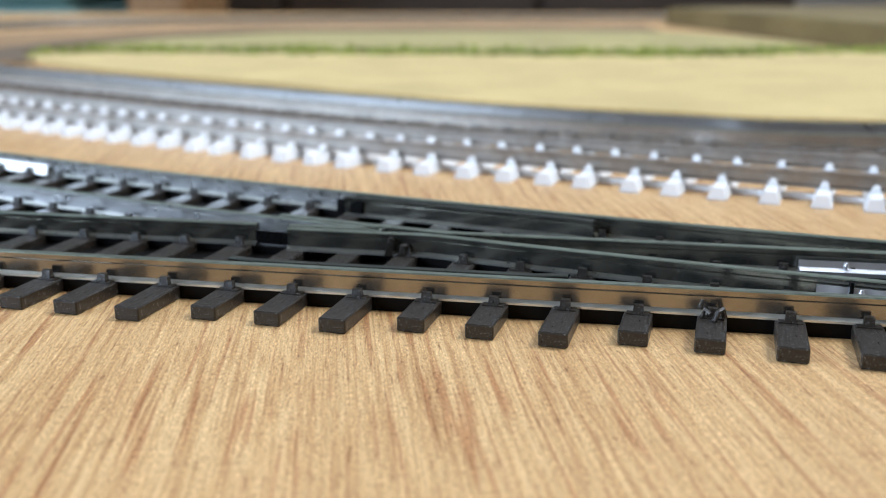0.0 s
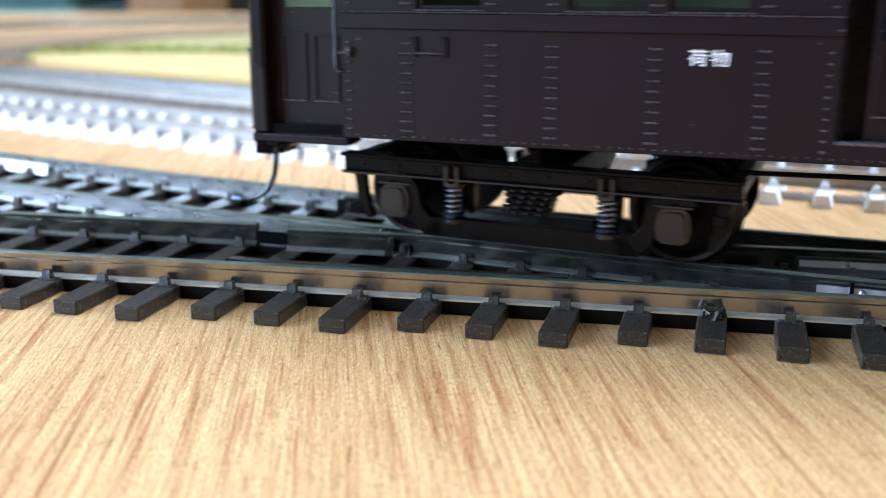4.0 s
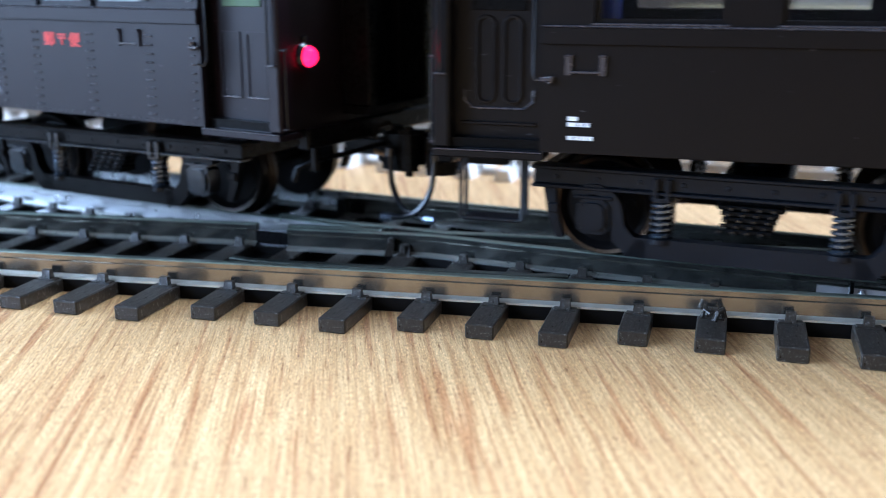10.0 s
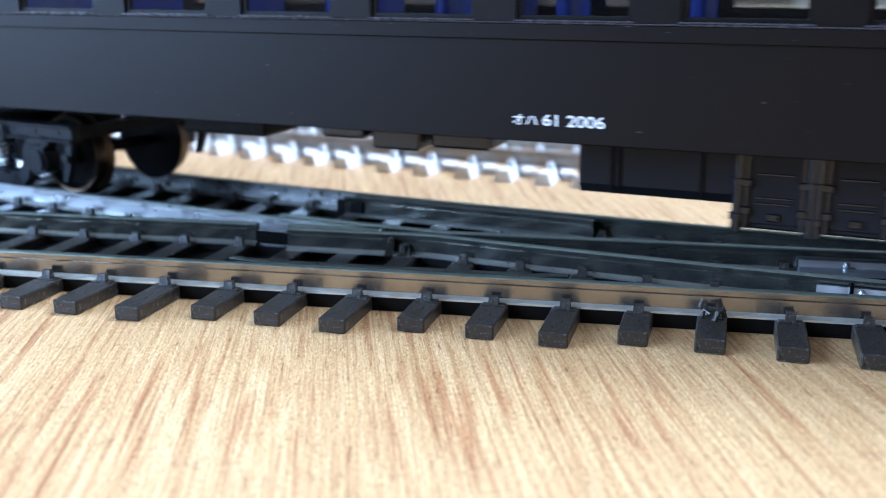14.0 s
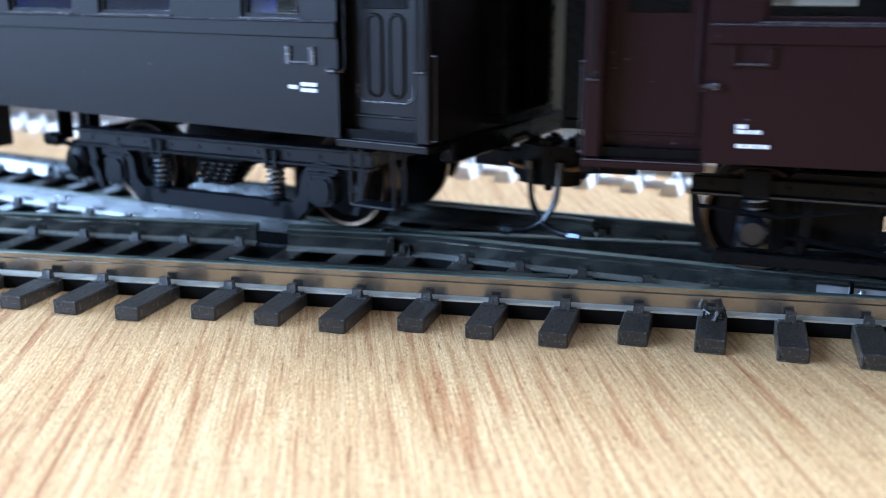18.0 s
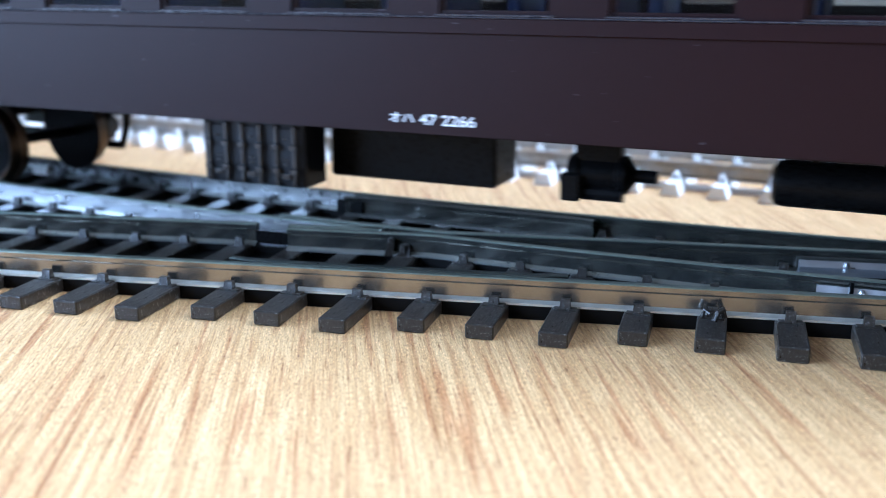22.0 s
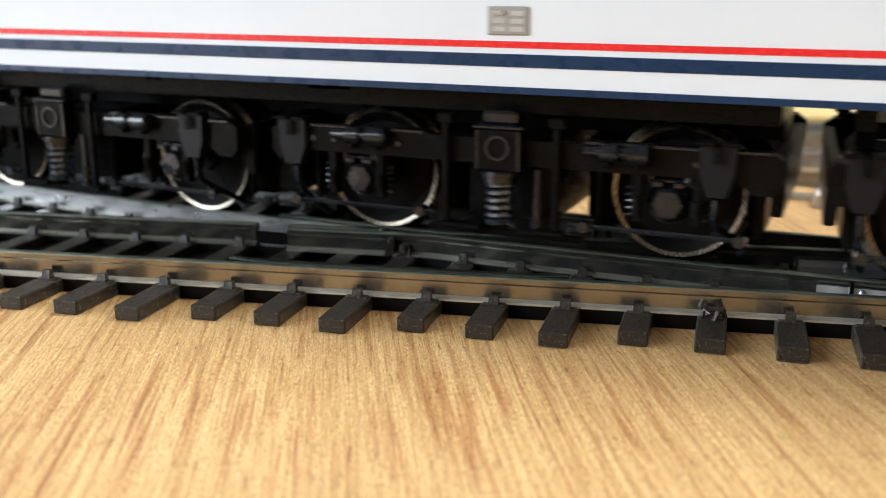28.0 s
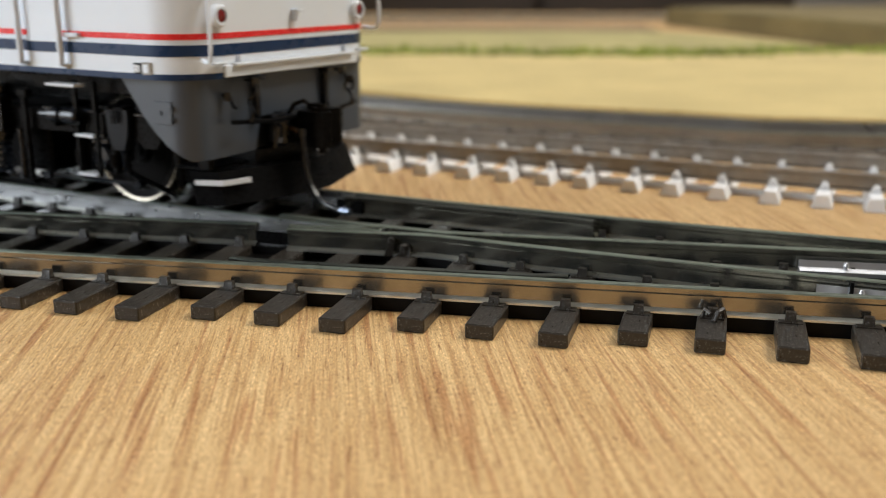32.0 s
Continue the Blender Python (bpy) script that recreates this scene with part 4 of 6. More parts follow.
def hose(parent, x, sx, up=0.0, reach=0.0):
    pts = [(x, -3.4, 8.8 + up), (x + sx * (0.15 + reach * 0.2), -3.5, 6.6 + up * 0.6), (x + sx * (0.5 + reach * 0.4), -3.6, 4.7), (x + sx * (1.7 + reach * 0.7), -3.7, 2.7), (x + sx * (3.3 + reach), -3.8, 1.8), (x + sx * (5.1 + reach), -3.9, 1.55)]
    h = part("air_hose", Geo().tube(spline_3d(pts), 0.36, 8).cyl((x - sx * 0.05, -3.4, 8.4 + up), 0.6, 0.9, "z", 10), UNDER_GREY, parent, "grey rubber brake hose")
    tip = (x + sx * (5.0 + reach), -3.9, 1.55)
    part("hose_coupling", Geo().cyl(tip, 0.5, sx * 1.3, "x", 8).cyl((tip[0] + sx * 0.4, tip[1], tip[2]), 0.62, sx * 0.3, "x", 8), SPRING, h, "steel hose end")
    return h


def spline_3d(ctrl, n=5):
    P = [Vector(p) for p in ctrl]
    P = [P[0] * 2 - P[1]] + P + [P[-1] * 2 - P[-2]]
    out = []
    for i in range(1, len(P) - 2):
        for k in range(n):
            t = k / n
            a, b, c, d = P[i - 1:i + 3]
            out.append(tuple(0.5 * (2 * b + (c - a) * t + (2 * a - 5 * b + 4 * c - d) * t * t + (3 * b - a - 3 * c + d) * t ** 3)))
    return out + [tuple(P[-2])]


def coupler(parent, x, sx, z=9.0, reach=0.0):
    """A knuckle coupler; z: height of its centre line."""
    g = Geo()

    def span(p, q, y0, y1, z0, z1, c):
        g.box(min(x + sx * p, x + sx * q), max(x + sx * p, x + sx * q), y0, y1, z + z0, z + z1, c)

    def outline(pts, z0, z1):
        g.prism([(x + sx * (u + reach), sx * w) for u, w in pts], z + z0, z + z1, "z")

    span(-4.0, 2.6 + reach, -1.2, 1.2, -1.0, 1.0, 0.2)
    span(1.2 + reach, 2.6 + reach, -2.0, 2.0, -1.6, 1.5, 0.35)
    outline([(2.0, -1.9), (4.2, -2.7), (6.3, -2.4), (6.8, -1.4), (6.2, -0.6), (4.6, -0.4), (4.4, 1.0), (5.4, 2.4), (5.2, 3.1), (3.4, 2.9), (2.0, 1.9)], -2.3, 2.0)
    outline([(4.6, -2.4), (6.0, -2.2), (6.4, -1.4), (5.9, -0.8), (4.8, -0.7)], 2.0, 2.5)
    g.cyl((x + sx * (3.0 + reach), 0, z + 1.9), 0.8, 0.8, "z", 10)
    g.cyl((x + sx * (5.5 + reach), -1.5 * sx, z - 3.0), 0.5, 5.9, "z", 8)
    c = part("coupler", g, BLACK, parent, "black knuckle coupler")
    part("lift_pin", Geo().tube([(x + sx * (3.0 + reach), -0.2, z + 2.2), (x + sx * (2.6 + reach), -1.2, z + 3.1), (x + sx * (1.4 + reach), -1.6, z + 2.6), (x + sx * (0.6 + reach), -1.7, z + 1.4)], 0.3, 6), FRAME_OLIVE, c)
    part("lock_spring", Geo().tube([(x + sx * (1.4 + reach), -2.4, z - 0.2), (x + sx * (3.0 + reach), -2.9, z - 0.4), (x + sx * (4.0 + reach), -2.9, z - 0.2)], 0.3, 6), COPPER, c, "copper-coloured spring")
    return c


def cut_lever(parent, x, sx):
    """The bent rod that works a coupler, across the end of a vehicle."""
    return part("uncoupling_lever", Geo().tube([(x - sx * 1.3, -14.4, 6.7), (x - sx * 1.0, -14.2, 8.2), (x + sx * 1.2, -13.4, 9.2), (x + sx * 1.9, -8.0, 9.3), (x + sx * 2.6, -2.4, 9.6)], 0.3, 6)
                .box(x + sx * 1.0 - 0.35, x + sx * 1.0 + 0.35, -13.9, -13.1, 7.9, 10.6, 0.1), UNDER, parent)


def coach(name, label, paint, hl, pivots, windows, bogie, seats, frost=(), cargo=(), sill_z=24.0, ends=0.0, boards=(), board_z=21.2):
    """A passenger or baggage coach; windows, frost: (a, b) spans; cargo: door spans; ends: how far both ends lie off the middle; boards: centres of the name board trays."""
    v = tagged(new(name), label, "railway coach", "vehicles of the train")
    ve = hl - 10.6                                  # where the full-width body ends
    wz0, wz1 = sill_z + 0.2, 33.5
    holes = [(a, b, wz0, wz1) for a, b in list(windows) + list(frost)] + [(a, b, 14.4, 37.5) for a, b in cargo]
    for sy in (-1, 1):
        part("side_wall", side_wall(holes, -ve + ends, ve + ends, 12.5, 40.0, sy), paint, v)
        yo = sy * 18.0
        lo, hi = min(yo, yo + sy * 0.32), max(yo, yo + sy * 0.32)
        edges = [-ve + ends] + [e for c in cargo for e in c] + [ve + ends]
        for a, b in zip(edges[::2], edges[1::2]):
            part("sill_band", Geo().box(a, b, lo, hi, sill_z - 1.5, sill_z + 0.02, 0.06), paint, v)
            part("sill_ledge", Geo().box(a, b, min(yo, yo + sy * 0.42), max(yo, yo + sy * 0.42), sill_z + 0.02, sill_z + 0.2, 0.08), LIT_EDGE, v)
            part("eaves_band", Geo().box(a, b, lo, hi, 34.0, 34.9, 0.06), paint, v)
        for a, b in windows:
            yi = sy * 17.3
            w = Geo()
            y0, y1 = yi - 0.3, yi + 0.3
            w.box(a, a + 0.55, y0, y1, wz0, wz1).box(b - 0.55, b, y0, y1, wz0, wz1).box(a + 0.55, b - 0.55, y0, y1, wz0, wz0 + 0.6).box(a + 0.55, b - 0.55, y0, y1, wz1 - 0.6, wz1).box(a + 0.55, b - 0.55, y0, y1, 28.8, 29.3)
            fr = part("window_frame", w, paint, v)
            gl = part("pane", Geo().box(a + 0.5, b - 0.5, yi - 0.06, yi + 0.06, wz0 + 0.5, wz1 - 0.5), GLASS, fr)
            gl.visible_shadow = False
            part("window_ledge", Geo().box(a - 0.2, b + 0.2, sy * 18.05 - 0.3, sy * 18.05 + 0.3, wz0 + 0.02, wz0 + 0.22, 0.05), LIT_EDGE, v)
        for a, b in frost:
            yi = sy * 17.3
            fr = part("window_frame", Geo().box(a, a + 0.5, yi - 0.3, yi + 0.3, wz0, wz1).box(b - 0.5, b, yi - 0.3, yi + 0.3, wz0, wz1).box(a + 0.5, b - 0.5, yi - 0.3, yi + 0.3, wz0, wz0 + 0.6).box(a + 0.5, b - 0.5, yi - 0.3, yi + 0.3, wz1 - 0.6, wz1), paint, v)
            part("pane", Geo().box(a + 0.45, b - 0.45, yi - 0.1, yi + 0.1, wz0 + 0.5, wz1 - 0.5), FROSTED, fr, "white frosted pane")
        for a, b in cargo:
            yi = sy * 16.4
            y0, y1 = yi - 0.3, yi + 0.3
            d = part("cargo_door", Geo().box(a + 2.4, b, y0, y1, 14.4, 37.5), paint, v, "recessed sliding cargo door")
            yo = sy * 16.75
            q0, q1 = yo - 0.14, yo + 0.14
            if b - a > 17:
                rim = Geo()
                p0, p1 = a + 4.6, b - 1.2
                rim.box(p0, p1, q0, q1, 16.6, 17.0).box(p0, p0 + 0.4, q0, q1, 17.0, 24.6).box(p1 - 0.4, p1, q0, q1, 17.0, 24.6).box(p0, p1, q0, q1, 24.6, 25.0).box(p0, p0 + 0.35, q0, q1, 25.0, 36).box(p1 - 0.35, p1, q0, q1, 25.0, 36)
            else:
                rim = Geo()
                mid = (a + 2.4 + b) / 2
                for p0, p1 in ((a + 3.0, mid - 0.6), (mid + 0.7, b - 0.3)):
                    rim.box(p0, p1, q0, q1, 23.2, 23.9).box(p0, p0 + 0.35, q0, q1, 16.7, 23.2).box(p1 - 0.35, p1, q0, q1, 16.7, 23.2)
                rim.box(mid - 0.45, mid + 0.45, yo - 0.3, yo + 0.3, 14.4, 34)
            part("moulding", rim, paint, d)
            if b - a <= 17:
                mid = (a + 2.4 + b) / 2
                for p0, p1 in ((a + 2.8, mid - 0.5), (mid + 0.6, b - 0.2)):
                    for z in (16.6, 24.0):
                        part("panel_ledge", Geo().box(p0, p1, min(yi, yi + sy * 0.6), max(yi, yi + sy * 0.6), z - 0.12, z + 0.1, 0.05), LIT_EDGE, d)
                part("latch_bar", Geo().tube([(mid + 0.2, sy * 17.1, 24.2), (mid - 0.2, sy * 17.3, 26.0), (mid + 0.3, sy * 17.2, 33)], 0.3, 6).box(mid - 0.8, mid + 0.8, sy * 17.1 - 0.35, sy * 17.1 + 0.35, 23.4, 24.3, 0.12), BLACK, d)
            if b - a > 17:
                for p0, p1, z, dy in ((a + 4.6, b - 1.2, 17.05, 0.45), (a + 2.6, b - 0.4, 15.75, 0.6), (a + 2.4, b, 14.75, 1.1)):
                    part("door_ledge", Geo().box(p0, p1, min(yi, yi + sy * (0.3 + dy)), max(yi, yi + sy * (0.3 + dy)), z - 0.2, z + 0.05, 0.05), LIT_RELIEF, d)
            part("door_handle", Geo().box(a + 3.0, a + 3.7, min(yo, yo + sy * 0.9), max(yo, yo + sy * 0.9), 23.2, 25.2, 0.1).box(a + 3.1, a + 3.5, min(yo, yo + sy * 0.7), max(yo, yo + sy * 0.7), 25.2, 27.0), UNDER, d)
            part("door_pocket", Geo().box(a, a + 2.5, sy * 15.6 - 0.3, sy * 15.6 + 0.3, 14.4, 37.5), UNDER, v)
            part("door_jamb", Geo().box(a - 0.05, a + 0.5, sy * 17.1 - 0.7, sy * 17.1 + 0.7, 14.4, 37.5), UNDER, v)
            part("door_track", Geo().box(a, b, sy * 17.3 - 0.75, sy * 17.3 + 0.75, 14.1, 14.5, 0.1), LIT_RELIEF, v)
        for sx in (-1, 1):
            xa, xb = sorted((sx * (hl - 1.7), sx * ve))
            yi = sy * 15.6
            d = part("end_door", Geo().box(xa, xb, yi - 0.4, yi + 0.4, 13.4, 39.5), paint, v, "recessed panelled end door")
            yo = sy * 16.05
            mid = (xa + xb) / 2
            pan = Geo()
            if paint is BROWN2:
                # two tall slots with round ends
                for c in (mid - 1.25, mid + 1.35):
                    loop_pts = [(c + 0.85 * math.cos(radians(q)), 24.0 + 0.85 * math.sin(radians(q))) for q in range(0, 181, 30)]
                    loop_pts += [(c + 0.85 * math.cos(radians(q)), 17.6 + 0.85 * math.sin(radians(q))) for q in range(180, 361, 30)]
                    pan.tube([(x, yo, z) for x, z in loop_pts + loop_pts[:1]], 0.2, 6)
                rail_pts = [(xa + 1.0, yo, 18.0), (xa + 1.1, yo, 16.9), (xa + 1.9, yo, 16.2), (xb - 1.9, yo, 16.2), (xb - 1.1, yo, 16.9), (xb - 1.0, yo, 18.0)]
                part("panel_ledge", Geo().tube(rail_pts, 0.13, 6), LIT_EDGE, d)
                part("door_sill", Geo().box(xa + 0.8, xb - 0.8, yo - 0.25, yo + 0.15, 14.6, 14.9, 0.06), paint, d)
            elif cargo:
                for p0, p1 in ((xa + 1.2, mid - 0.4), (mid + 0.4, xb - 1.2)):
                    pan.box(p0, p0 + 0.25, yo - 0.12, yo + 0.12, 15.9, 22.5).box(p1 - 0.25, p1, yo - 0.12, yo + 0.12, 15.9, 22.5).box(p0, p1, yo - 0.12, yo + 0.12, 22.5, 22.8)
                    part("panel_ledge", Geo().box(p0, p1, yo - 0.2, yo + 0.2, 15.7, 15.95, 0.06), LIT_EDGE, d)
            else:
                pan.box(xa + 0.5, xb - 0.5, yo - 0.1, yo + 0.1, 14.5, 14.75, 0.04).box(xa + 0.5, xa + 0.8, yo - 0.1, yo + 0.1, 14.75, 36).box(xb - 0.8, xb - 0.5, yo - 0.1, yo + 0.1, 14.75, 36)
            part("moulding", pan, paint, d)
            part("kick_step", Geo().prism([(sy * 15.0, 12.35), (sy * 16.9, 12.35), (sy * 16.7, 12.8), (sy * 15.9, 13.2), (sy * 15.5, 13.9), (sy * 15.0, 14.3)], xa + 0.3, xb - 0.3, "x"), UNDER_BLUE if paint is BROWN2 else paint, v)
            part("pane", Geo().box(xa + 1.8, xb - 1.8, yo - 0.1, yo + 0.1, 25.4, 33, 0.05), GREEN_CURTAIN if cargo else UNDER, d)
            cx0, cx1 = sorted((sx * hl, sx * (hl - 1.7)))
            part("corner_post", Geo().box(cx0, cx1, sy * 16.6 - 1.2, sy * 16.6 + 1.2, 12.4, 40, 0.25), paint, v)
            part("door_step", Geo().box(min(sx * hl, sx * (ve - 0.4)), max(sx * hl, sx * (ve - 0.4)), sy * 16.2 - 1.9, sy * 16.2 + 1.9, 11.6, 12.35, 0.12).box(xa, xb, sy * 15.2 - 0.5, sy * 15.2 + 0.5, 12.3, 13.4), paint, v)
            part("step_nosing", Geo().box(min(sx * (hl - 0.1), sx * (ve - 0.3)), max(sx * (hl - 0.1), sx * (ve - 0.3)), sy * 18.0 - 0.16, sy * 18.0 + 0.16, 12.3, 12.42, 0.03), LIT_EDGE, v)
            gr = part("grab_rail", Geo().tube([(sx * (hl - 0.9), sy * 17.7, 19.6), (sx * (hl - 0.9), sy * 18.3, 19.7), (sx * (hl - 0.9), sy * 18.3, 31.6), (sx * (hl - 0.9), sy * 17.7, 31.9)], 0.16, 6), UNDER_GREY, v)
            part("rail_bracket", Geo().box(sx * (hl - 0.8) - 0.6, sx * (hl - 0.8) + 0.6, sy * 18.05 - 0.3, sy * 18.05 + 0.3, 19.45, 19.7, 0.08), LIT_EDGE, gr, "bracket with its highlight put into the colour")
            gr = part("grab_rail", Geo().tube([(sx * (hl + 0.1), sy * 16.9, 12.9), (sx * (hl + 0.3), sy * 17.1, 13.1), (sx * (hl + 0.3), sy * 17.1, 20.9), (sx * (hl + 0.1), sy * 16.9, 21.2)], 0.13, 6), UNDER_GREY, v)
            for z in (12.9, 21.1):
                part("rail_bracket", Geo().box(sx * (hl + 0.15) - 0.3, sx * (hl + 0.15) + 0.3, sy * 17.1 - 0.3, sy * 17.1 + 0.3, z - 0.12, z + 0.12, 0.06), LIT_EDGE, gr, "bracket with its highlight put into the colour")
            gr = part("grab_rail", Geo().tube([(sx * (ve - 0.2), sy * 18.1, 19.3), (sx * (ve + 0.5), sy * 18.0, 19.2), (sx * (ve + 0.8), sy * 17.8, 19.8), (sx * (ve + 0.8), sy * 17.8, 32)], 0.17, 6), UNDER_GREY if paint is not BROWN3 else paint, v)
            cz = 21.0 if cargo else 19.2
            part("door_catch", Geo().box(sx * (ve - 0.5) - 0.6, sx * (ve - 0.5) + 0.6, sy * 18.3 - 0.35, sy * 18.3 + 0.35, cz - 0.1, cz + 0.3, 0.1).cyl((sx * (ve - 0.9), sy * 18.2, cz - 0.2), 0.36, 0.9 if cargo else 0.6, "z", 8), LIT_EDGE, v)
        for bx in boards:
            part("board_ledge", Geo().box(bx - 1.35, bx + 1.35, sy * 18.15 - 0.25, sy * 18.15 + 0.25, board_z - 0.1, board_z + 0.12, 0.05), LIT_EDGE, v)
            for dx in (-1.55, 1.55):
                part("board_bracket", Geo().box(bx + dx - 0.28, bx + dx + 0.28, sy * 18.1 - 0.2, sy * 18.1 + 0.2, board_z - 0.3, board_z + 1.5, 0.05).box(bx + dx - 0.3, bx + dx + 0.3, sy * 18.2 - 0.3, sy * 18.2 + 0.3, board_z + 1.4, board_z + 1.6, 0.04), paint if paint is BROWN3 else LIT_EDGE if paint is BROWN2 else paint, v)
    part("roof", Geo().prism(ROOF_PROF, -hl + 0.3, hl - 0.3, "x"), ROOF, v)
    part("floor_pan", Geo().box(-hl + 0.9, hl - 0.9, -17.1, 17.1, 12.55, 13.4), UNDER, v)
    part("centre_sill", Geo().box(-hl + 2, hl - 2, -4.0, 4.0, 11.2, 12.55).box(-hl + 20, hl - 20, -13.2, -12.2, 11.6, 12.55).box(-hl + 20, hl - 20, 12.2, 13.2, 11.6, 12.55), UNDER, v)
    for sx in (-1, 1):
        x0, x1 = sorted((sx * (hl - 0.9), sx * (hl - 0.1)))
        part("end_wall", Geo().box(x0, x1, -15.6, -5.4, 12.5, 41).box(x0, x1, 5.4, 15.6, 12.5, 41).box(x0, x1, -5.4, 5.4, 36, 41).box(x0, x1, -5.4, 5.4, 12.5, 14), END_PAINT, v)
        g0, g1 = sorted((sx * (hl - 0.1), sx * (hl + (1.4 if paint is BROWN3 and sx > 0 else 2.2 if paint is BROWN2 and sx > 0 else 4.8 if cargo and sx < 0 else 3.6))))
        for y0 in (-6.6, 5.0):
            part("gangway_post", Geo().box(g0, g1, y0, y0 + 1.6, 14.3, 37.4, 0.25), BLACK, v, "black folded gangway frame")
        part("gangway_lintel", Geo().box(g0, g1, -6.6, 6.6, 37.4, 39.2, 0.25), BLACK, v)
        part("gangway_sill", Geo().box(g0, g1, -6.6, 6.6, 13.4, 14.3), BLACK, v)
        part("gangway_door", Geo().box(sx * (hl - 1.6) - 0.3, sx * (hl - 1.6) + 0.3, -5.4, 5.4, 14, 36), UNDER, v)
        part("end_beam", Geo().box(min(sx * (hl - 1), sx * (hl + 0.6)), max(sx * (hl - 1), sx * (hl + 0.6)), -14, 14, 10.2, 12.5, 0.2), UNDER, v)
        coupler(v, sx * hl, sx, 9.6 if cargo and sx < 0 else 8.8, 3.0 if cargo and sx < 0 else 0.0)
        hose(v, sx * (hl + (5.1 if cargo and sx < 0 else 4.1)), sx)
        if cargo and sx > 0:
            cut_lever(v, hl, 1)
        bogie(v, pivots[0] if sx < 0 else pivots[1], 1 if paint is BROWN2 else 0)
    for sx in (-1, 1):
        part("bulkhead", Geo().box(sx * (ve - 0.6) - 0.4, sx * (ve - 0.6) + 0.4, -17.0, 17.0, 13.4, 40), UNDER, v)
    if seats:
        mat_s, pitch, first = seats
        x = first
        while x < ve - 22:
            for y in (-11.2, 11.2):
                part("seat", Geo().box(x - 0.9, x + 0.9, y - 5.0, y + 5.0, 13.4, 27.2, 0.5).box(max(x - 4.4, -ve + ends + 1.6), x + 4.4, y - 4.8, y + 4.8, 13.4, 19.0, 0.5), mat_s, v)
            x += pitch
    if ends:
        at_ends = ("end_", "corner_", "door_step", "step_nosing", "kick_", "grab_", "door_catch", "gangway", "coupler", "uncoupling", "air_hose", "bulkhead", "roof", "floor_pan", "centre_sill")
        for ob in v.children:
            if ob.name.startswith(at_ends):
                ob.location.x += ends * M
    return v


def gear_box(v, x0, x1, z0, yo, name, cols, ribs=True, material=None):
    """A battery or tool box under the floor, with lids, straps and hinges."""
    b = part(name, Geo().box(x0, x1, -yo, -yo + 5, z0, 12.5, 0.25), material or UNDER, v)
    w = (x1 - x0) / cols
    for k in range(cols):
        p0, p1 = x0 + k * w + 0.5, x0 + (k + 1) * w - 0.5
        part("lid", Geo().box(p0, p1, -yo - 0.22, -yo, z0 + 0.6, 11.6, 0.1), material or UNDER, b)
        if ribs:
            g = Geo()
            for q in (p0 + 0.4, p1 - 0.9):
                g.box(q, q + 0.5, -yo - 0.55, -yo - 0.2, z0 + 0.2, 11.9, 0.08)
                for z in (z0 + 1.6, z0 + 4.4):
                    g.box(q - 0.25, q + 0.75, -yo - 0.8, -yo - 0.4, z, z + 0.8, 0.1)
            part("strap", g, UNDER_GREY, b)
            g = Geo()
            for z in (z0 + 2.6, z0 + 3.2, z0 + 5.6):
                g.box(p0 + 1.6, p1 - 1.6, -yo - 0.42, -yo - 0.2, z, z + 0.25, 0.05)
            g.box((p0 + p1) / 2 - 0.6, (p0 + p1) / 2 + 0.6, -yo - 0.6, -yo - 0.2, z0 + 1.0, z0 + 1.8, 0.1)
            part("latch", g, UNDER_GREY, b)
            for q in (p0 - 0.15, p1 + 0.15) if cols < 3 else ():
                part("pillar", Geo().cyl((q, -yo - 0.2, z0 - 0.3), 0.55, 12.4 - z0, "z", 10).cyl((q, -yo - 0.2, z0 + 1.0), 0.8, 0.6, "z", 10).cyl((q, -yo - 0.2, z0 + 4.6), 0.8, 0.6, "z", 10), UNDER_GREY, b)
    return b


def tank(v, x0, x1, r, y, z, name="air_tank"):
    n = x1 - x0
    return part(name, Geo().lathe((x0, y, z), [(0, 0), (r * 0.7, 0.1), (r * 0.93, 0.5), (r, 1.2), (r, n - 1.2), (r * 0.93, n - 0.5), (r * 0.7, n - 0.1), (0, n)], "x", 20)
                .box(x0 + n * 0.25, x0 + n * 0.25 + 1, y - 0.6, y + 0.6, z, 12.5).box(x0 + n * 0.7, x0 + n * 0.7 + 1, y - 0.6, y + 0.6, z, 12.5), UNDER, v)


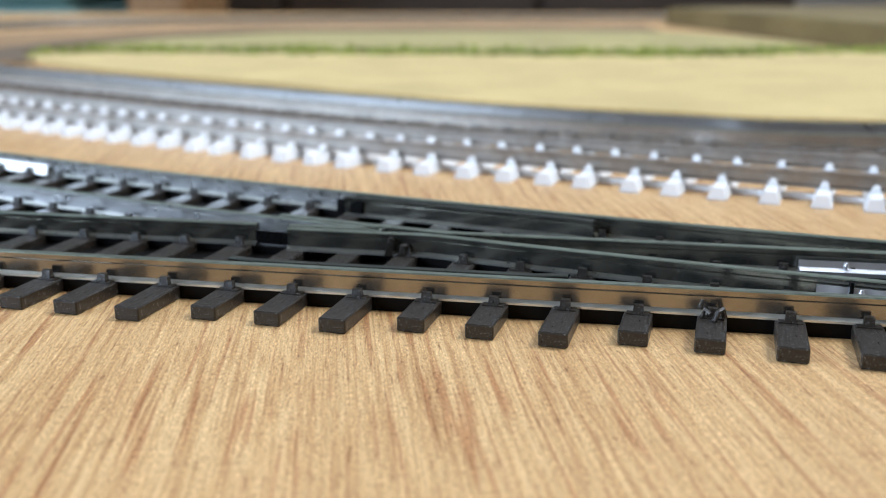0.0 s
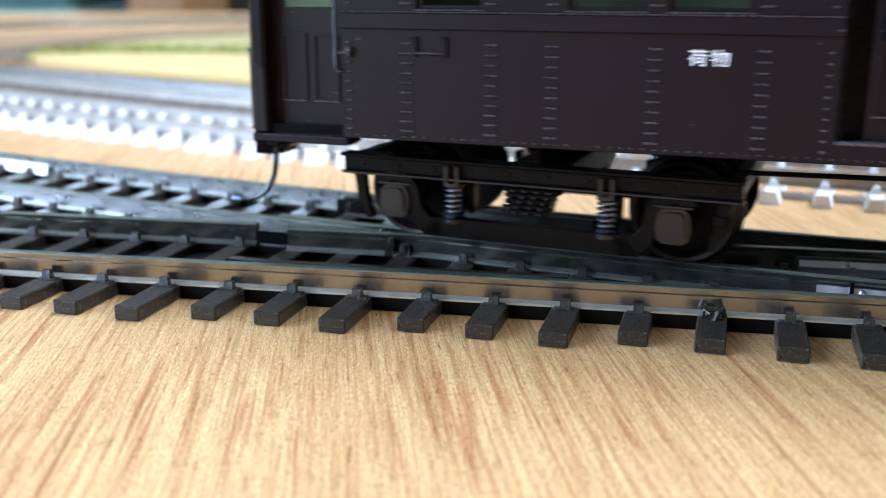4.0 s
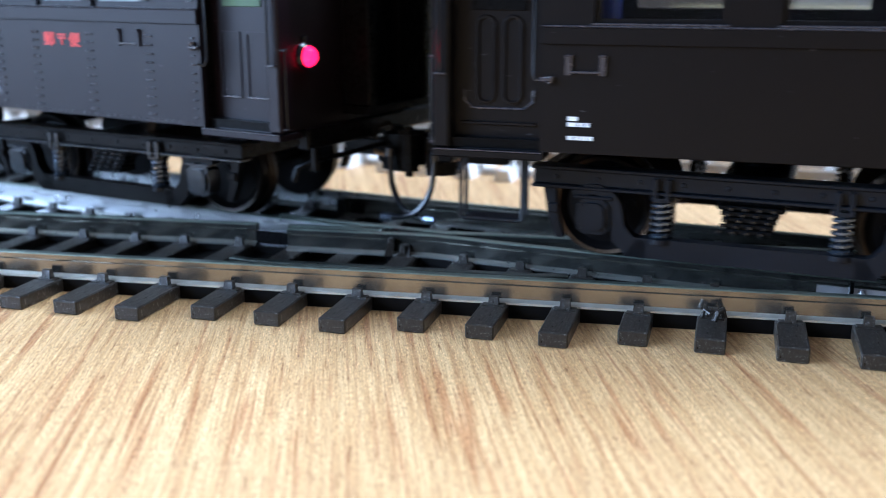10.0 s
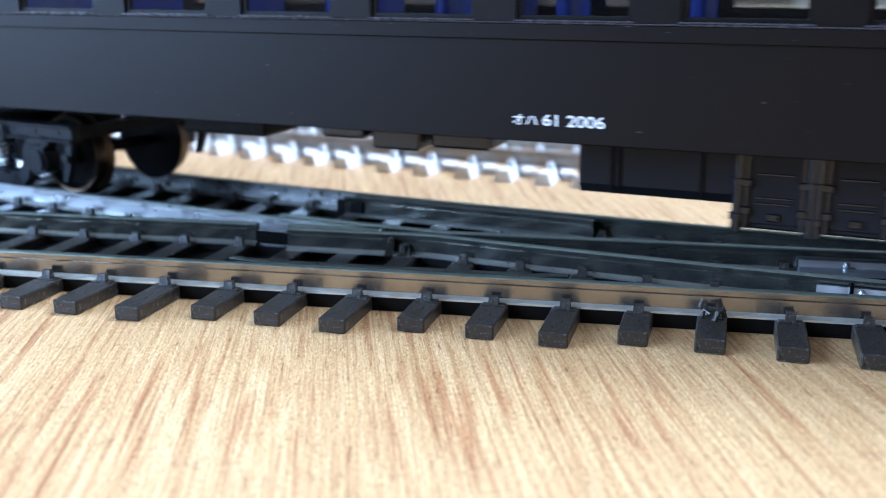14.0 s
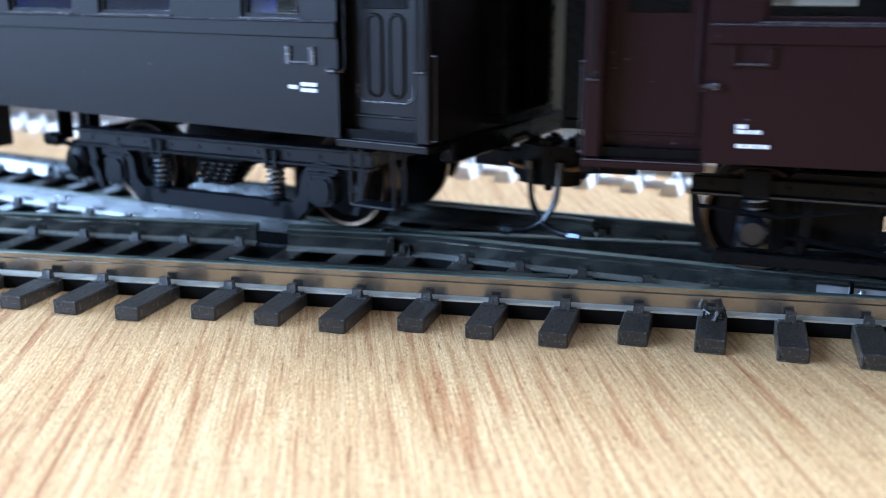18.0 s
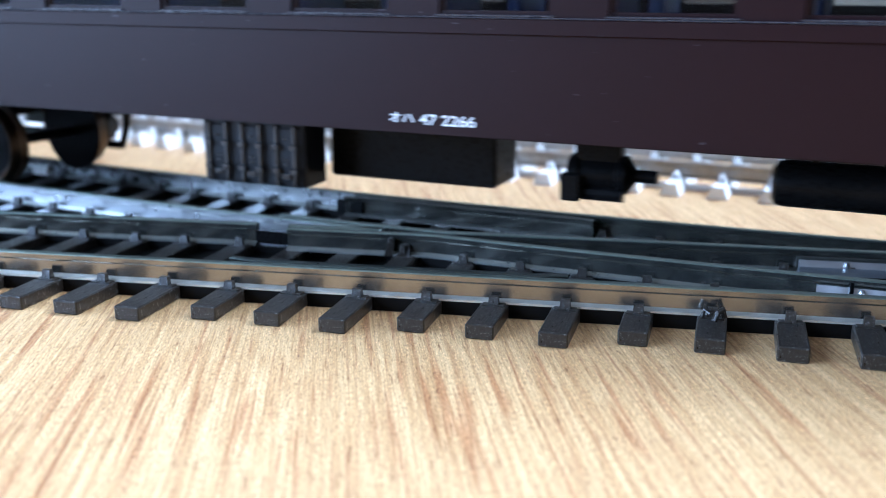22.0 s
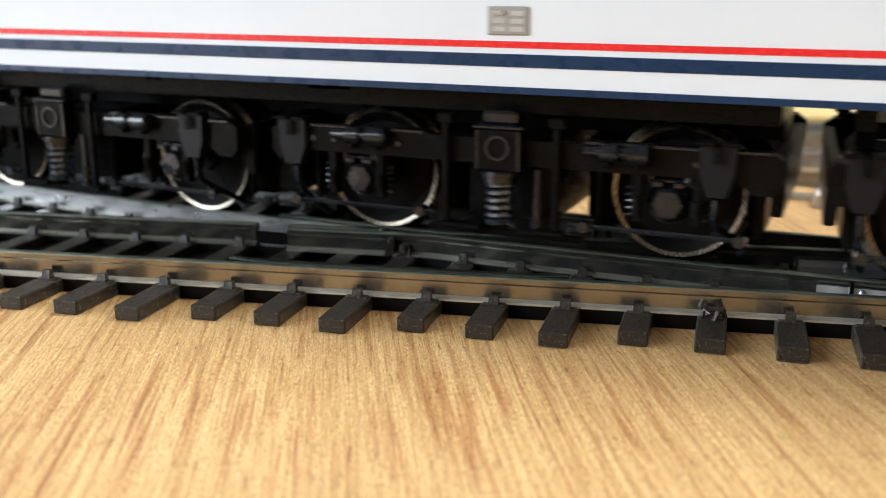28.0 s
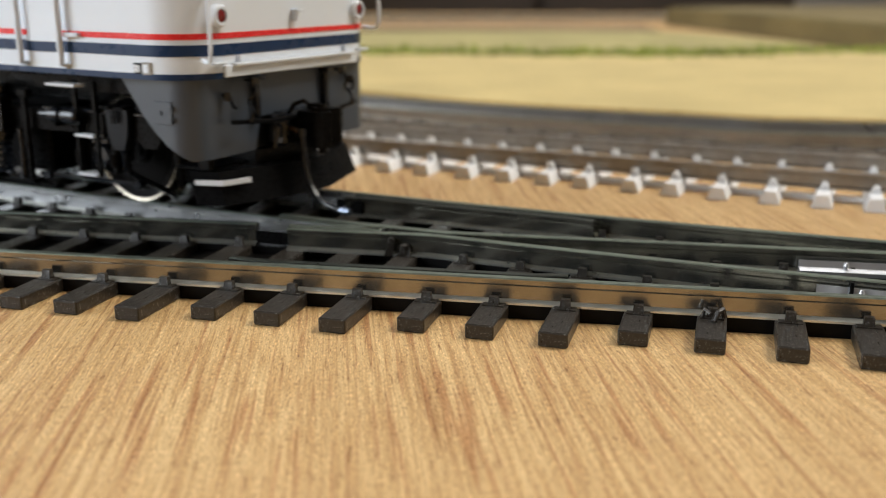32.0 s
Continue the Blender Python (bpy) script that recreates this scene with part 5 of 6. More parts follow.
def generator(v, x, y=-8.5):
    """A belt-driven generator on hangers, with its tensioner to the left."""
    g = part("axle_generator", Geo().lathe((x, y - 3.6, 4.6), [(0, 0), (1.6, 0.1), (2.3, 0.6), (2.3, 6.4), (1.6, 7.0), (0, 7.2)], "y", 18).lathe((x, y - 3.7, 4.6), [(1.2, 0), (1.1, -0.3), (0, -0.35)], "y", 12), UNDER, v)
    part("hanger", Geo().box(x - 1.6, x - 0.8, y - 1, y + 1, 6.2, 12.5, 0.1).box(x - 0.2, x + 0.6, y - 1, y + 1, 6.2, 12.5, 0.1).prism([(x - 2.6, 7.2), (x + 1.6, 7.2), (x + 1.2, 6.0), (x - 2.2, 6.0)], y - 1.6, y + 1), UNDER, g)
    part("link", Geo().tube([(x - 1.4, y - 2, 6.4), (x - 4.0, y - 2, 7.0), (x - 6.2, y - 2, 7.2)], 0.4, 6).lathe((x - 6.0, y - 2.8, 7.2), [(0, 0), (0.9, 0.1), (0.9, 1.5), (0, 1.6)], "y", 10)
         .lathe((x - 4.6, y - 2.9, 7.0), [(0, 0), (0.7, 0.1), (0.7, 1.6), (0, 1.7)], "y", 10).box(x - 5.2, x - 4.5, y - 1.6, y + 0.6, 7.0, 12.5, 0.1), UNDER, g)
    return g


# baggage and mail coach
C1_WIN = [(-76.4, -69.4), (-61.4, -54.1), (-52.2, -44.8), (-14.0, -6.3), (-4.5, 3.4), (11.2, 19.0), (20.8, 28.8)]
C1_FROST = [(62.5, 70.3), (72.0, 79.9)]
baggage = coach("baggage_coach", "dark brown riveted baggage and mail coach with white lettering", BROWN1, 97, (-64.9, 66.2), C1_WIN, bogie_swing, None, C1_FROST, [(-37.3, -21.7), (35.9, 54.3)], 25.0, 2.0, (-75.0, 77.8))


def rivet_column(pair):
    """Rows of rivet heads up the side, in pairs or single; they pass the window band."""
    g = Geo()
    for k in range(22):
        z = 13.45 + 0.96 * k
        if 22.3 < z < 25.2:
            continue
        for dx in ((-0.33, 0.33) if pair else (0.0,)):
            g.box(dx - 0.27, dx + 0.27, -18.22, -17.95, z - 0.11, z + 0.13, 0.08)
    me = g.mesh("riveted_seam")
    me.materials.append(LIT_RELIEF)
    return me


TWIN, SINGLE = rivet_column(True), rivet_column(False)
for x in (-77.4, -68.7, -62.7, -53.2, -43.7, -14.95, -5.35, 4.25, 10.25, 19.9, 29.5, 61.7, 71.2, 80.7):
    part("riveted_seam", TWIN, LIT_RELIEF, baggage, "", mm(x, 0, 0))
for x in (-83.6, -38.2, -21.0, 35.0, 55.1, 87.4):
    part("riveted_seam", SINGLE, LIT_RELIEF, baggage, "", mm(x, 0, 0))
base_rivets = Geo()
for k in range(166):
    base_rivets.box(-84 + k * 1.035, -83.8 + k * 1.035, -18.14, -17.95, 12.8, 12.95)
part("riveted_seam", base_rivets, LIT_RELIEF, baggage)
for a, b in C1_WIN[3:]:
    g = Geo()
    for k in range(8):
        g.tube([(a + 0.9 + k * (b - a - 1.8) / 7, -16.4, 24.6), (a + 0.9 + k * (b - a - 1.8) / 7, -16.4, 33.2)], 0.14, 5)
    part("window_bars", g, UNDER, baggage, "row of thin window guard bars")
part("interior_partition", Geo().box(-83, 86, -6, -5.4, 13.4, 38), GREEN_CURTAIN, baggage, "dull green interior lining")
words("荷物", 1.6, -48.4, 21.3, -18.06, PRINT, baggage, "lettering", 1.1, 1.2)
words("荷物", 1.7, 16.3, 21.6, -18.06, PRINT, baggage, "lettering", 1.15, 1.25)
words("郵〒便", 1.75, 66.5, 21.2, -18.06, PRINT_RED, baggage, "red_lettering", 1.15, 1.2)
words("スユニ60  16", 1.35, 2.05, 14.25, -18.06, PRINT, baggage, "lettering", 1.22, 1.1)
gear_box(baggage, -6.1, 8.9, 4.0, 14.4, "battery_box", 1)
gear_box(baggage, 18.7, 25.2, 4.2, 14.4, "tool_box", 1)
part("equipment_box", Geo().box(9.4, 15.2, -13, -7, 9.5, 12.5, 0.5), UNDER, baggage)
generator(baggage, 38.9)
part("brake_rod", Geo().tube([(-46, -7.5, 9.3), (-20, -8, 9.8), (-6, -8, 9.9)], 0.3, 6), UNDER, baggage)
for sx in (-1, 1):
    lens = LAMP_RED if sx > 0 else LENS_RED
    xl = 2.0 + sx * 97.0
    lm = part("tail_lamp", Geo().lathe((xl, -13.6, 20.3), [(1.5, 0), (1.5, sx * 0.4), (1.2, sx * 0.7), (1.05, sx * 0.7)], "x", 18).box(xl - 0.3, xl + 0.5, -13.9, -13.3, 21.6, 22.4, 0.1), UNDER_GREY, baggage)
    part("lens", Geo().lathe((xl + sx * 0.5, -13.6, 20.3), [(1.15 * math.sin(radians(a)), -sx * 1.15 * math.cos(radians(a))) for a in range(70, 181, 10)], "x", 18), lens, lm, "red glowing lens" if sx > 0 else "unlit red lens")

# older black-brown coach with blue seats
C2_WIN = [(-101.3 + 16 * k, -89.7 + 16 * k) for k in range(12)] + [(96.4, 104.3)]
coach_blue = coach("passenger_coach", "black-brown passenger coach with blue seats behind its windows", BROWN2, 118, (-85.2, 86.1), C2_WIN, bogie_swing, (SEAT_BLUE, 16.0, -103.5), (), (), 24.0, 1.4, (-101.9, 104.2), 20.0)
words("オハ", 1.25, -4.1, 14.5, -18.06, PRINT, coach_blue, "lettering", 1.1)
words("61 2006", 1.6, 0.9, 14.6, -18.06, PRINT, coach_blue, "lettering", 1.22)
for x, z, ws in ((-103.4, 15.75, [0.9]), (-103.4, 15.2, [0.9, 0.45, 0.45]), (-103.4, 13.95, [0.55, 0.55, 0.45, 0.45]), (102.5, 17.4, [1.1]), (104.1, 17.75, [0.9, 0.95]), (104.1, 17.15, [0.9, 0.95])):
    bars(ws, x, z, -18.03, 0.38, 0.12, PRINT, coach_blue)
gear_box(coach_blue, 16.0, 31.4, 3.7, 10.6, "battery_box", 2, True, UNDER_BLUE)
gear_box(coach_blue, 32.9, 40.0, 4.4, 10.6, "tool_box", 1, True, UNDER_BLUE)
wt = part("water_tank", Geo().prism([(-10.2, 12.5), (-10.2, 7.0), (-9.2, 5.9), (-4, 5.9), (-4, 12.5)], -0.4, 15.9, "x"), UNDER_BLUE, coach_blue)
for x in (3.0, 3.8, 12.4):
    part("strap", Geo().box(x, x + 0.4, -10.4, -10.1, 6.6, 12.5, 0.05), UNDER, wt)
part("equipment_box", Geo().box(-49.1, -37.4, -14, -6, 10.2, 12.5, 0.3), UNDER, coach_blue)
part("equipment_box", Geo().box(-24, -18, -13, -6, 9.6, 12.5, 0.3).box(-31, -25.4, -12, -6, 10.4, 12.5, 0.3).box(-17, -10, -12, -6, 10.0, 12.5, 0.3), UNDER_GREY, coach_blue)
generator(coach_blue, 60.7)
for x0, x1 in ((-114.0, -107.8), (109.1, 114.5)):
    for y in (-16.6, -14.6):
        part("step_ladder", Geo().tube([(x0, y, 11.7), (x0, y, 5.5), (x0 + 0.2, y, 5.3), (x1 - 0.2, y, 5.3), (x1, y, 5.5), (x1, y, 11.7)], 0.22, 6), UNDER_BLUE, coach_blue, "thin bent step hanger")
    part("step_tread", Geo().box(x0 + 0.3, x1 - 0.3, -16.8, -14.4, 5.25, 5.5, 0.06), UNDER_BLUE, coach_blue)

# red-brown coach
C3_WIN = [(-101.3 + 17.55 * k, -89.3 + 17.55 * k) for k in range(11)]
coach_red = coach("passenger_coach", "red-brown passenger coach with dark blue seats behind its windows", BROWN3, 116.9, (-84.3, 84.1), C3_WIN, bogie_bar, (SEAT_NAVY, 17.55, -102.0), [(95.2, 103.4)], (), 24.4, 0.6, (-102.0, 102.4), 21.2)
words("オハ", 1.25, -0.3, 14.0, -18.06, PRINT, coach_red, "lettering", 1.2)
words("47 2266", 1.55, 5.0, 13.95, -18.06, PRINT, coach_red, "lettering", 1.25)
for x, z, ws in ((-102.9, 15.85, [0.9]), (-102.9, 15.4, [0.9, 0.4, 0.6]), (-102.8, 14.15, [0.7, 0.7, 0.4, 0.6]), (99.4, 18.3, [1.2]), (101.2, 18.65, [0.9, 0.95]), (101.2, 18.0, [0.9, 0.95])):
    bars(ws, x, z, -18.03, 0.36, 0.12, PRINT, coach_red)
gear_box(coach_red, -28.4, -14.2, 4.6, 15.2, "battery_box", 3, True, UNDER_BLUE)
part("equipment_box", Geo().box(-14.4, 7.0, -9.0, -2, 5.2, 12.5, 0.3), BLACK, coach_red)
cyl = part("brake_cylinder", Geo().lathe((15.6, -8.6, 7.9), [(0, 0), (1.8, 0), (2.1, 0.4), (2.1, 1.2), (1.8, 1.4), (1.8, 5.4), (2.1, 5.6), (2.1, 6.4), (1.2, 7.0), (0.7, 7.4), (0.7, 9.6), (0, 9.6)], "x", 16).box(16.4, 21.4, -9.6, -7.6, 7.9, 12.5), UNDER, coach_red)
part("valve", Geo().box(15.2, 17.4, -11.2, -7.6, 5.1, 8.1, 0.2).cyl((17.4, -9.6, 5.9), 0.8, 4.4, "x", 10).box(17.8, 21.6, -10.2, -8.6, 5.5, 6.3, 0.2), UNDER, cyl)
tank(coach_red, 36.6, 51.2, 2.4, -8.0, 8.3)


# ---- locomotive ----
def ring(hx, hy, r, n=7):
    """A rounded rectangle, as (x, y) points."""
    out = []
    for cx, cy, a0 in ((hx - r, hy - r, 0), (-hx + r, hy - r, 90), (-hx + r, -hy + r, 180), (hx - r, -hy + r, 270)):
        out += [(cx + r * math.cos(radians(a0 + 90 * k / n)), cy + r * math.sin(radians(a0 + 90 * k / n))) for k in range(n + 1)]
    return out


def band(hx, hy, r, z0, z1, proud, th=0.25):
    """A closed strip round the body."""
    o, i = ring(hx + proud, hy + proud, r + proud), ring(hx - th, hy - th, r - th)
    n = len(o)
    v = [(x, y, z) for pts, z in ((o, z0), (o, z1), (i, z1), (i, z0)) for x, y in pts]
    f = [(k * n + a, k * n + (a + 1) % n, ((k + 1) % 4) * n + (a + 1) % n, ((k + 1) % 4) * n + a) for k in range(4) for a in range(n)]
    return Geo().add(v, f)


loco = tagged(new("electric_locomotive"), "white model locomotive with red and navy stripes and black running gear", "locomotive", "vehicles of the train")
HX, HY, RC = 95.0, 18.0, 6.0
part("body", Geo().prism(ring(HX, HY, RC), 17.4, 40.0, "z"), LOCO_WHITE, loco, "gloss white body shell")
part("roof", Geo().prism([(-18, 40), (-17, 42.4), (-13.5, 44.2), (-6, 45), (6, 45), (13.5, 44.2), (17, 42.4), (18, 40)], -HX + 4, HX - 4, "x"), ROOF, loco)
part("stripe", band(HX, HY, RC, 17.38, 18.05, 0.09), NAVY, loco, "thin navy stripe")
part("stripe", band(HX, HY, RC, 19.95, 21.2, 0.09), NAVY, loco, "navy stripe")
part("stripe", band(HX, HY, RC, 21.78, 22.42, 0.09), RED, loco, "red stripe")
part("chassis", Geo().box(-88, 25.8, -5.5, 5.5, 12.4, 14.8).box(32.4, 88, -5.5, 5.5, 12.4, 14.8), BLACK, loco)
for x0, x1, top in ((-88, -47.2, 17.4), (-47.2, -45, 16.5), (-45, -24.6, 17.4), (-24.6, -19.4, 16.4), (-19.4, 26, 17.4), (32.4, 34.2, 17.4), (34.2, 38.6, 14.2), (38.6, 48.2, 17.4),
                    (48.2, 55.4, 16.4), (55.4, 61.2, 17.4), (61.2, 65.7, 16.5), (65.7, 88, 17.4)):
    part("frame_plate", Geo().box(x0, x1, -13.5, -12.5, 14.9 if top > 15 else 13.2, top), BLACK, loco)
    if top > 17:
        part("ballast_block", Geo().box(x0 + 0.1, x1 - 0.1, -12.4, 12.4, 14.9, 17.38), BLACK, loco)
for sx in (-1, 1):
    for sy in (-1, 1):
        x0, x1 = sorted((sx * 68.6, sx * 75.8))
        yo = sy * 18.0
        dr = part("cab_door", Geo().box(x0 + 0.7, x1 - 0.7, min(yo, yo + sy * 0.28), max(yo, yo + sy * 0.28), 21.2, 37.5, 0.1), LOCO_WHITE, loco, "white cab door")
        part("door_panel", Geo().box(x0 + 0.7, x1 - 0.7, min(yo, yo + sy * 0.2), max(yo, yo + sy * 0.2), 19.9, 21.15), NAVY, dr)
        part("sill", Geo().box(x0 + 0.6, x1 - 0.6, yo - 0.35, yo + 0.35, 21.1, 21.35), LOCO_WHITE, dr)
        part("door_handle", Geo().box(x1 + 0.3, x1 + 2.8, sy * 18.3 - 0.35, sy * 18.3 + 0.35, 21.75, 22.25, 0.12) if sx > 0 else Geo().box(x0 - 2.8, x0 - 0.3, sy * 18.3 - 0.35, sy * 18.3 + 0.35, 21.75, 22.25, 0.12), LOCO_WHITE, loco)
        for x in (x0, x1):
            part("grab_rail", Geo().tube([(x, sy * 18.0, 18.4), (x, sy * 18.9, 18.6), (x, sy * 18.9, 36.0), (x, sy * 18.0, 36.2)], 0.38, 7), LOCO_WHITE, loco, "white grab rail")
        for z, w, dy in ((15.9, 5.2, -0.8), (9.7, 3.3, -2.2), (4.9, 3.3, -2.2)):
            xm = (x0 + x1) / 2 + sx * (0.6 if z > 12 else 2.4)
            part("step", Geo().box(xm - w / 2, xm + w / 2, sy * (17.2 + dy) - 0.8, sy * (17.2 + dy) + 0.8, z - 0.16, z + 0.16, 0.05), PRINT, loco, "white-edged step")
        for x in ((x0 + x1) / 2 + sx * 2.4 - 1.7, (x0 + x1) / 2 + sx * 2.4 + 1.7):
            part("step_hanger", Geo().box(x - 0.25, x + 0.25, sy * 15.1 - 0.25, sy * 15.1 + 0.25, 4.7, 16.4), BLACK, loco)
        nb = part("number_box", Geo().box(sx * 87.45 - 0.55, sx * 87.45 + 0.55, sy * 18.02 - 0.16, sy * 18.02 + 0.16, 18.0, 19.2, 0.06), BLACK, loco, "small black plate with white bars")
        part("plate_bars", Geo().box(sx * 87.45 - 0.36, sx * 87.45 - 0.06, sy * 18.18 - 0.06, sy * 18.18 + 0.06, 18.2, 19.0).box(sx * 87.45 + 0.1, sx * 87.45 + 0.4, sy * 18.18 - 0.06, sy * 18.18 + 0.06, 18.2, 19.0), PRINT, nb)
        nb = part("number_box", Geo().box(sx * 88.85 - 0.7, sx * 88.85 + 0.7, sy * 18.02 - 0.2, sy * 18.02 + 0.2, 17.95, 19.3, 0.08), STEEL_GREY, loco, "small raised grey plate")
        part("plate_bars", Geo().box(sx * 88.85 - 0.4, sx * 88.85 + 0.4, sy * 18.24 - 0.06, sy * 18.24 + 0.06, 18.15, 19.1, 0.04), LOCO_WHITE, nb)
        part("skirt_hatch", Geo().box(sx * 90 - 1.5, sx * 90 + 1.3, sy * 17.15 - 0.12, sy * 17.15 + 0.12, 12.4, 15.0, 0.05).box(sx * 90 - 0.4, sx * 90 - 0.15, sy * 17.3 - 0.12, sy * 17.3 + 0.12, 13.4, 14.0).box(sx * 90 + 1.1, sx * 90 + 1.5, sy * 17.3 - 0.15, sy * 17.3 + 0.15, 14.0, 14.5)
             .box(sx * 90 + 1.1, sx * 90 + 1.5, sy * 17.3 - 0.15, sy * 17.3 + 0.15, 12.8, 13.3), SKIRT, loco)
        if sx < 0:
            for x in (86.2, 83.1):
                part("vent", Geo().box(sx * x - 1.2, sx * x + 1.2, sy * 18.1 - 0.35, sy * 18.1 + 0.35, 25.6, 30, 0.15), LOCO_WHITE, loco)
    # cab front
    xe = sx * 95.0
    for sy in (-1, 1):
        # skirt: side plate, turn round the corner and half of the front
        path = [(83.6, 17.1, 17.3), (85.0, 17.1, 15.4), (86.6, 17.1, 13.3), (88.4, 17.1, 11.4), (90.2, 17.1, 9.9)]
        path += [(94.0 - 3.0 + 3.0 * math.sin(radians(a)), 17.1 - 3.0 + 3.0 * math.cos(radians(a)), 9.5 - min(a, 40) * 0.03) for a in range(0, 91, 15)]
        path += [(94.0, 10.0, 8.3), (94.0, 6.6, 8.4), (94.0, 5.6, 12.3), (94.0, 0.0, 12.4)]
        n = len(path)
        vv = []
        for k, (x, y, z) in enumerate(path):
            a, b = path[max(k - 1, 0)], path[min(k + 1, n - 1)]
            d = Vector((b[0] - a[0], b[1] - a[1])).normalized()
            for off in (0.0, 0.6):
                for zz in (17.5, z):
                    vv.append((sx * (x + d.y * off), sy * (y - d.x * off), zz))
        ff = []
        for k in range(n - 1):
            a, b = 4 * k, 4 * k + 4
            ff += [(a, b, b + 1, a + 1), (a + 2, a + 3, b + 3, b + 2), (a + 1, b + 1, b + 3, a + 3), (a, a + 2, b + 2, b)]
        ff += [(0, 1, 3, 2), (4 * n - 4, 4 * n - 2, 4 * n - 1, 4 * n - 3)]
        part("skirt", Geo().add(vv, ff), SKIRT, loco, "blue-grey skirt under the cab")
    part("front_beam", Geo().box(min(xe, xe + sx * 0.5), max(xe, xe + sx * 0.5), -12.6, 12.6, 17.5, 18.9, 0.12).box(min(xe, xe + sx * 1.1), max(xe, xe + sx * 1.1), -11.4, 11.4, 18.7, 19.1, 0.1), LOCO_WHITE, loco, "white front beam")
    for sy in (-1, 1):
        part("front_step", Geo().box(min(xe, xe + sx * 0.9), max(xe, xe + sx * 0.9), sy * 13.6 - 1.0, sy * 13.6 + 1.0, 19.0, 19.3, 0.08), LOCO_WHITE, loco)
    for sy in (-1, 1):
        lo, hi, ox = (19.6, 26.4, 0.9) if sy < 0 else (22.0, 26.6, 1.9)
        part("front_rail", Geo().tube(spline_3d([(xe - sx * 0.5, sy * 15.2, lo), (xe + sx * ox, sy * 15.4, lo + 0.2), (xe + sx * (ox + 0.1), sy * 15.4, hi - 0.7), (xe + sx * ox * 0.6, sy * 15.2, hi), (xe - sx * 0.4, sy * 14.4, hi + 0.1)], 4), 0.24, 7), LOCO_WHITE, loco, "white corner handrail")
        lm = part("marker_lamp", Geo().lathe((xe, sy * 13.0, 24.3), [(1.25, -sx * 0.6), (1.25, sx * 0.5), (1.05, sx * 0.75), (0.75, sx * 0.7)], "x", 18), LOCO_WHITE, loco)
        part("lens", Geo().lathe((xe + sx * 0.5, sy * 13.0, 24.3), [(0.8, 0), (0.6, sx * 0.14), (0, sx * 0.2)], "x", 14), LENS_RED, lm, "dark red lens")
        part("front_bracket", Geo().box(min(xe, xe + sx * 0.6), max(xe, xe + sx * 0.6), sy * 10 - 0.25, sy * 10 + 0.25, 18.6, 19.9, 0.08), LOCO_WHITE, loco)
        part("hose_cock", Geo().tube(spline_3d([(xe - sx * 0.6, sy * 8.4, 16.9), (xe + sx * 1.0, sy * 8.5, 16.7), (xe + sx * 1.3, sy * 8.9, 15.4), (xe + sx * 0.7, sy * 9.3, 14.6), (xe + sx * 1.5, sy * 9.6, 13.6), (xe + sx * 1.3, sy * 9.9, 12.2)], 4), 0.2, 6)
             .cyl((xe + sx * 0.9, sy * 8.4, 16.3), 0.45, 0.9, "z", 8), GLOSS_BLACK, loco)
        part("skirt_bracket", Geo().box(min(xe - sx * 1.1, xe - sx * 0.1), max(xe - sx * 1.1, xe - sx * 0.1), sy * 6.6 - 0.35, sy * 6.6 + 0.35, 12.2, 17.3, 0.1).box(min(xe - sx * 1.1, xe + sx * 0.6), max(xe - sx * 1.1, xe + sx * 0.6), sy * 6.6 - 0.6, sy * 6.6 + 0.6, 16.8, 17.3, 0.1), GLOSS_BLACK, loco)
        part("hose_tap", Geo().tube([(xe - sx * 1.0, sy * 11.8, 15.4), (xe + sx * 0.2, sy * 11.9, 15.3), (xe + sx * 0.3, sy * 11.6, 14.2), (xe + sx * 0.2, sy * 11.0, 13.9)], 0.22, 6).cyl((xe - sx * 0.2, sy * 11.9, 14.8), 0.4, 1.0, "z", 8), GLOSS_BLACK, loco)
    part("front_bar", Geo().box(min(xe, xe + sx * 1.2), max(xe, xe + sx * 0.8), -0.3, 0.2, 23.3, 24.7, 0.1).box(min(xe, xe + sx * 1.2), max(xe, xe + sx * 1.2), -0.3, 0.9, 24.4, 24.7, 0.08), LOCO_WHITE, loco)
    coupler(loco, xe - sx * 1.0, sx, 10.8, 0.6)
    part("coupler_pocket", Geo().box(min(xe - sx * 3, xe + sx * 0.8), max(xe - sx * 3, xe + sx * 0.8), -3.4, 3.4, 8.4, 12.6, 0.4).cyl((xe + sx * 0.4, -3.9, 9.6), 0.5, 2.8, "z", 8).cyl((xe + sx * 0.4, 3.9, 9.6), 0.5, 2.8, "z", 8).tube([(xe, -4.6, 12.4), (xe + sx * 1.4, -5.0, 11.0), (xe + sx * 0.8, -5.2, 8.6)], 0.3, 6), GLOSS_BLACK, loco)
    hose(loco, xe + sx * 3.6, sx, 1.6, 0.8)
    part("coupler_cut_lever", Geo().tube([(xe + sx * 0.4, -12, 12.4), (xe + sx * 1.6, -6, 12.0), (xe + sx * 1.8, 6, 12.0), (xe + sx * 0.4, 12, 12.4)], 0.28, 6), UNDER, loco)
    part("cab_underframe", Geo().box(min(sx * 88, sx * 93), max(sx * 88, sx * 93), -5.2, 5.2, 7.6, 17.3, 0.3).box(min(sx * 86.8, sx * 93.6), max(sx * 86.8, sx * 93.6), -6.0, 6.0, 5.0, 8.4, 0.3).box(min(sx * 90.5, sx * 92.5), max(sx * 90.5, sx * 92.5), -13.0, -12.0, 6.6, 17.3, 0.2)
         .box(min(sx * 90.5, sx * 92.5), max(sx * 90.5, sx * 92.5), 12.0, 13.0, 6.6, 17.3, 0.2), BLACK, loco)
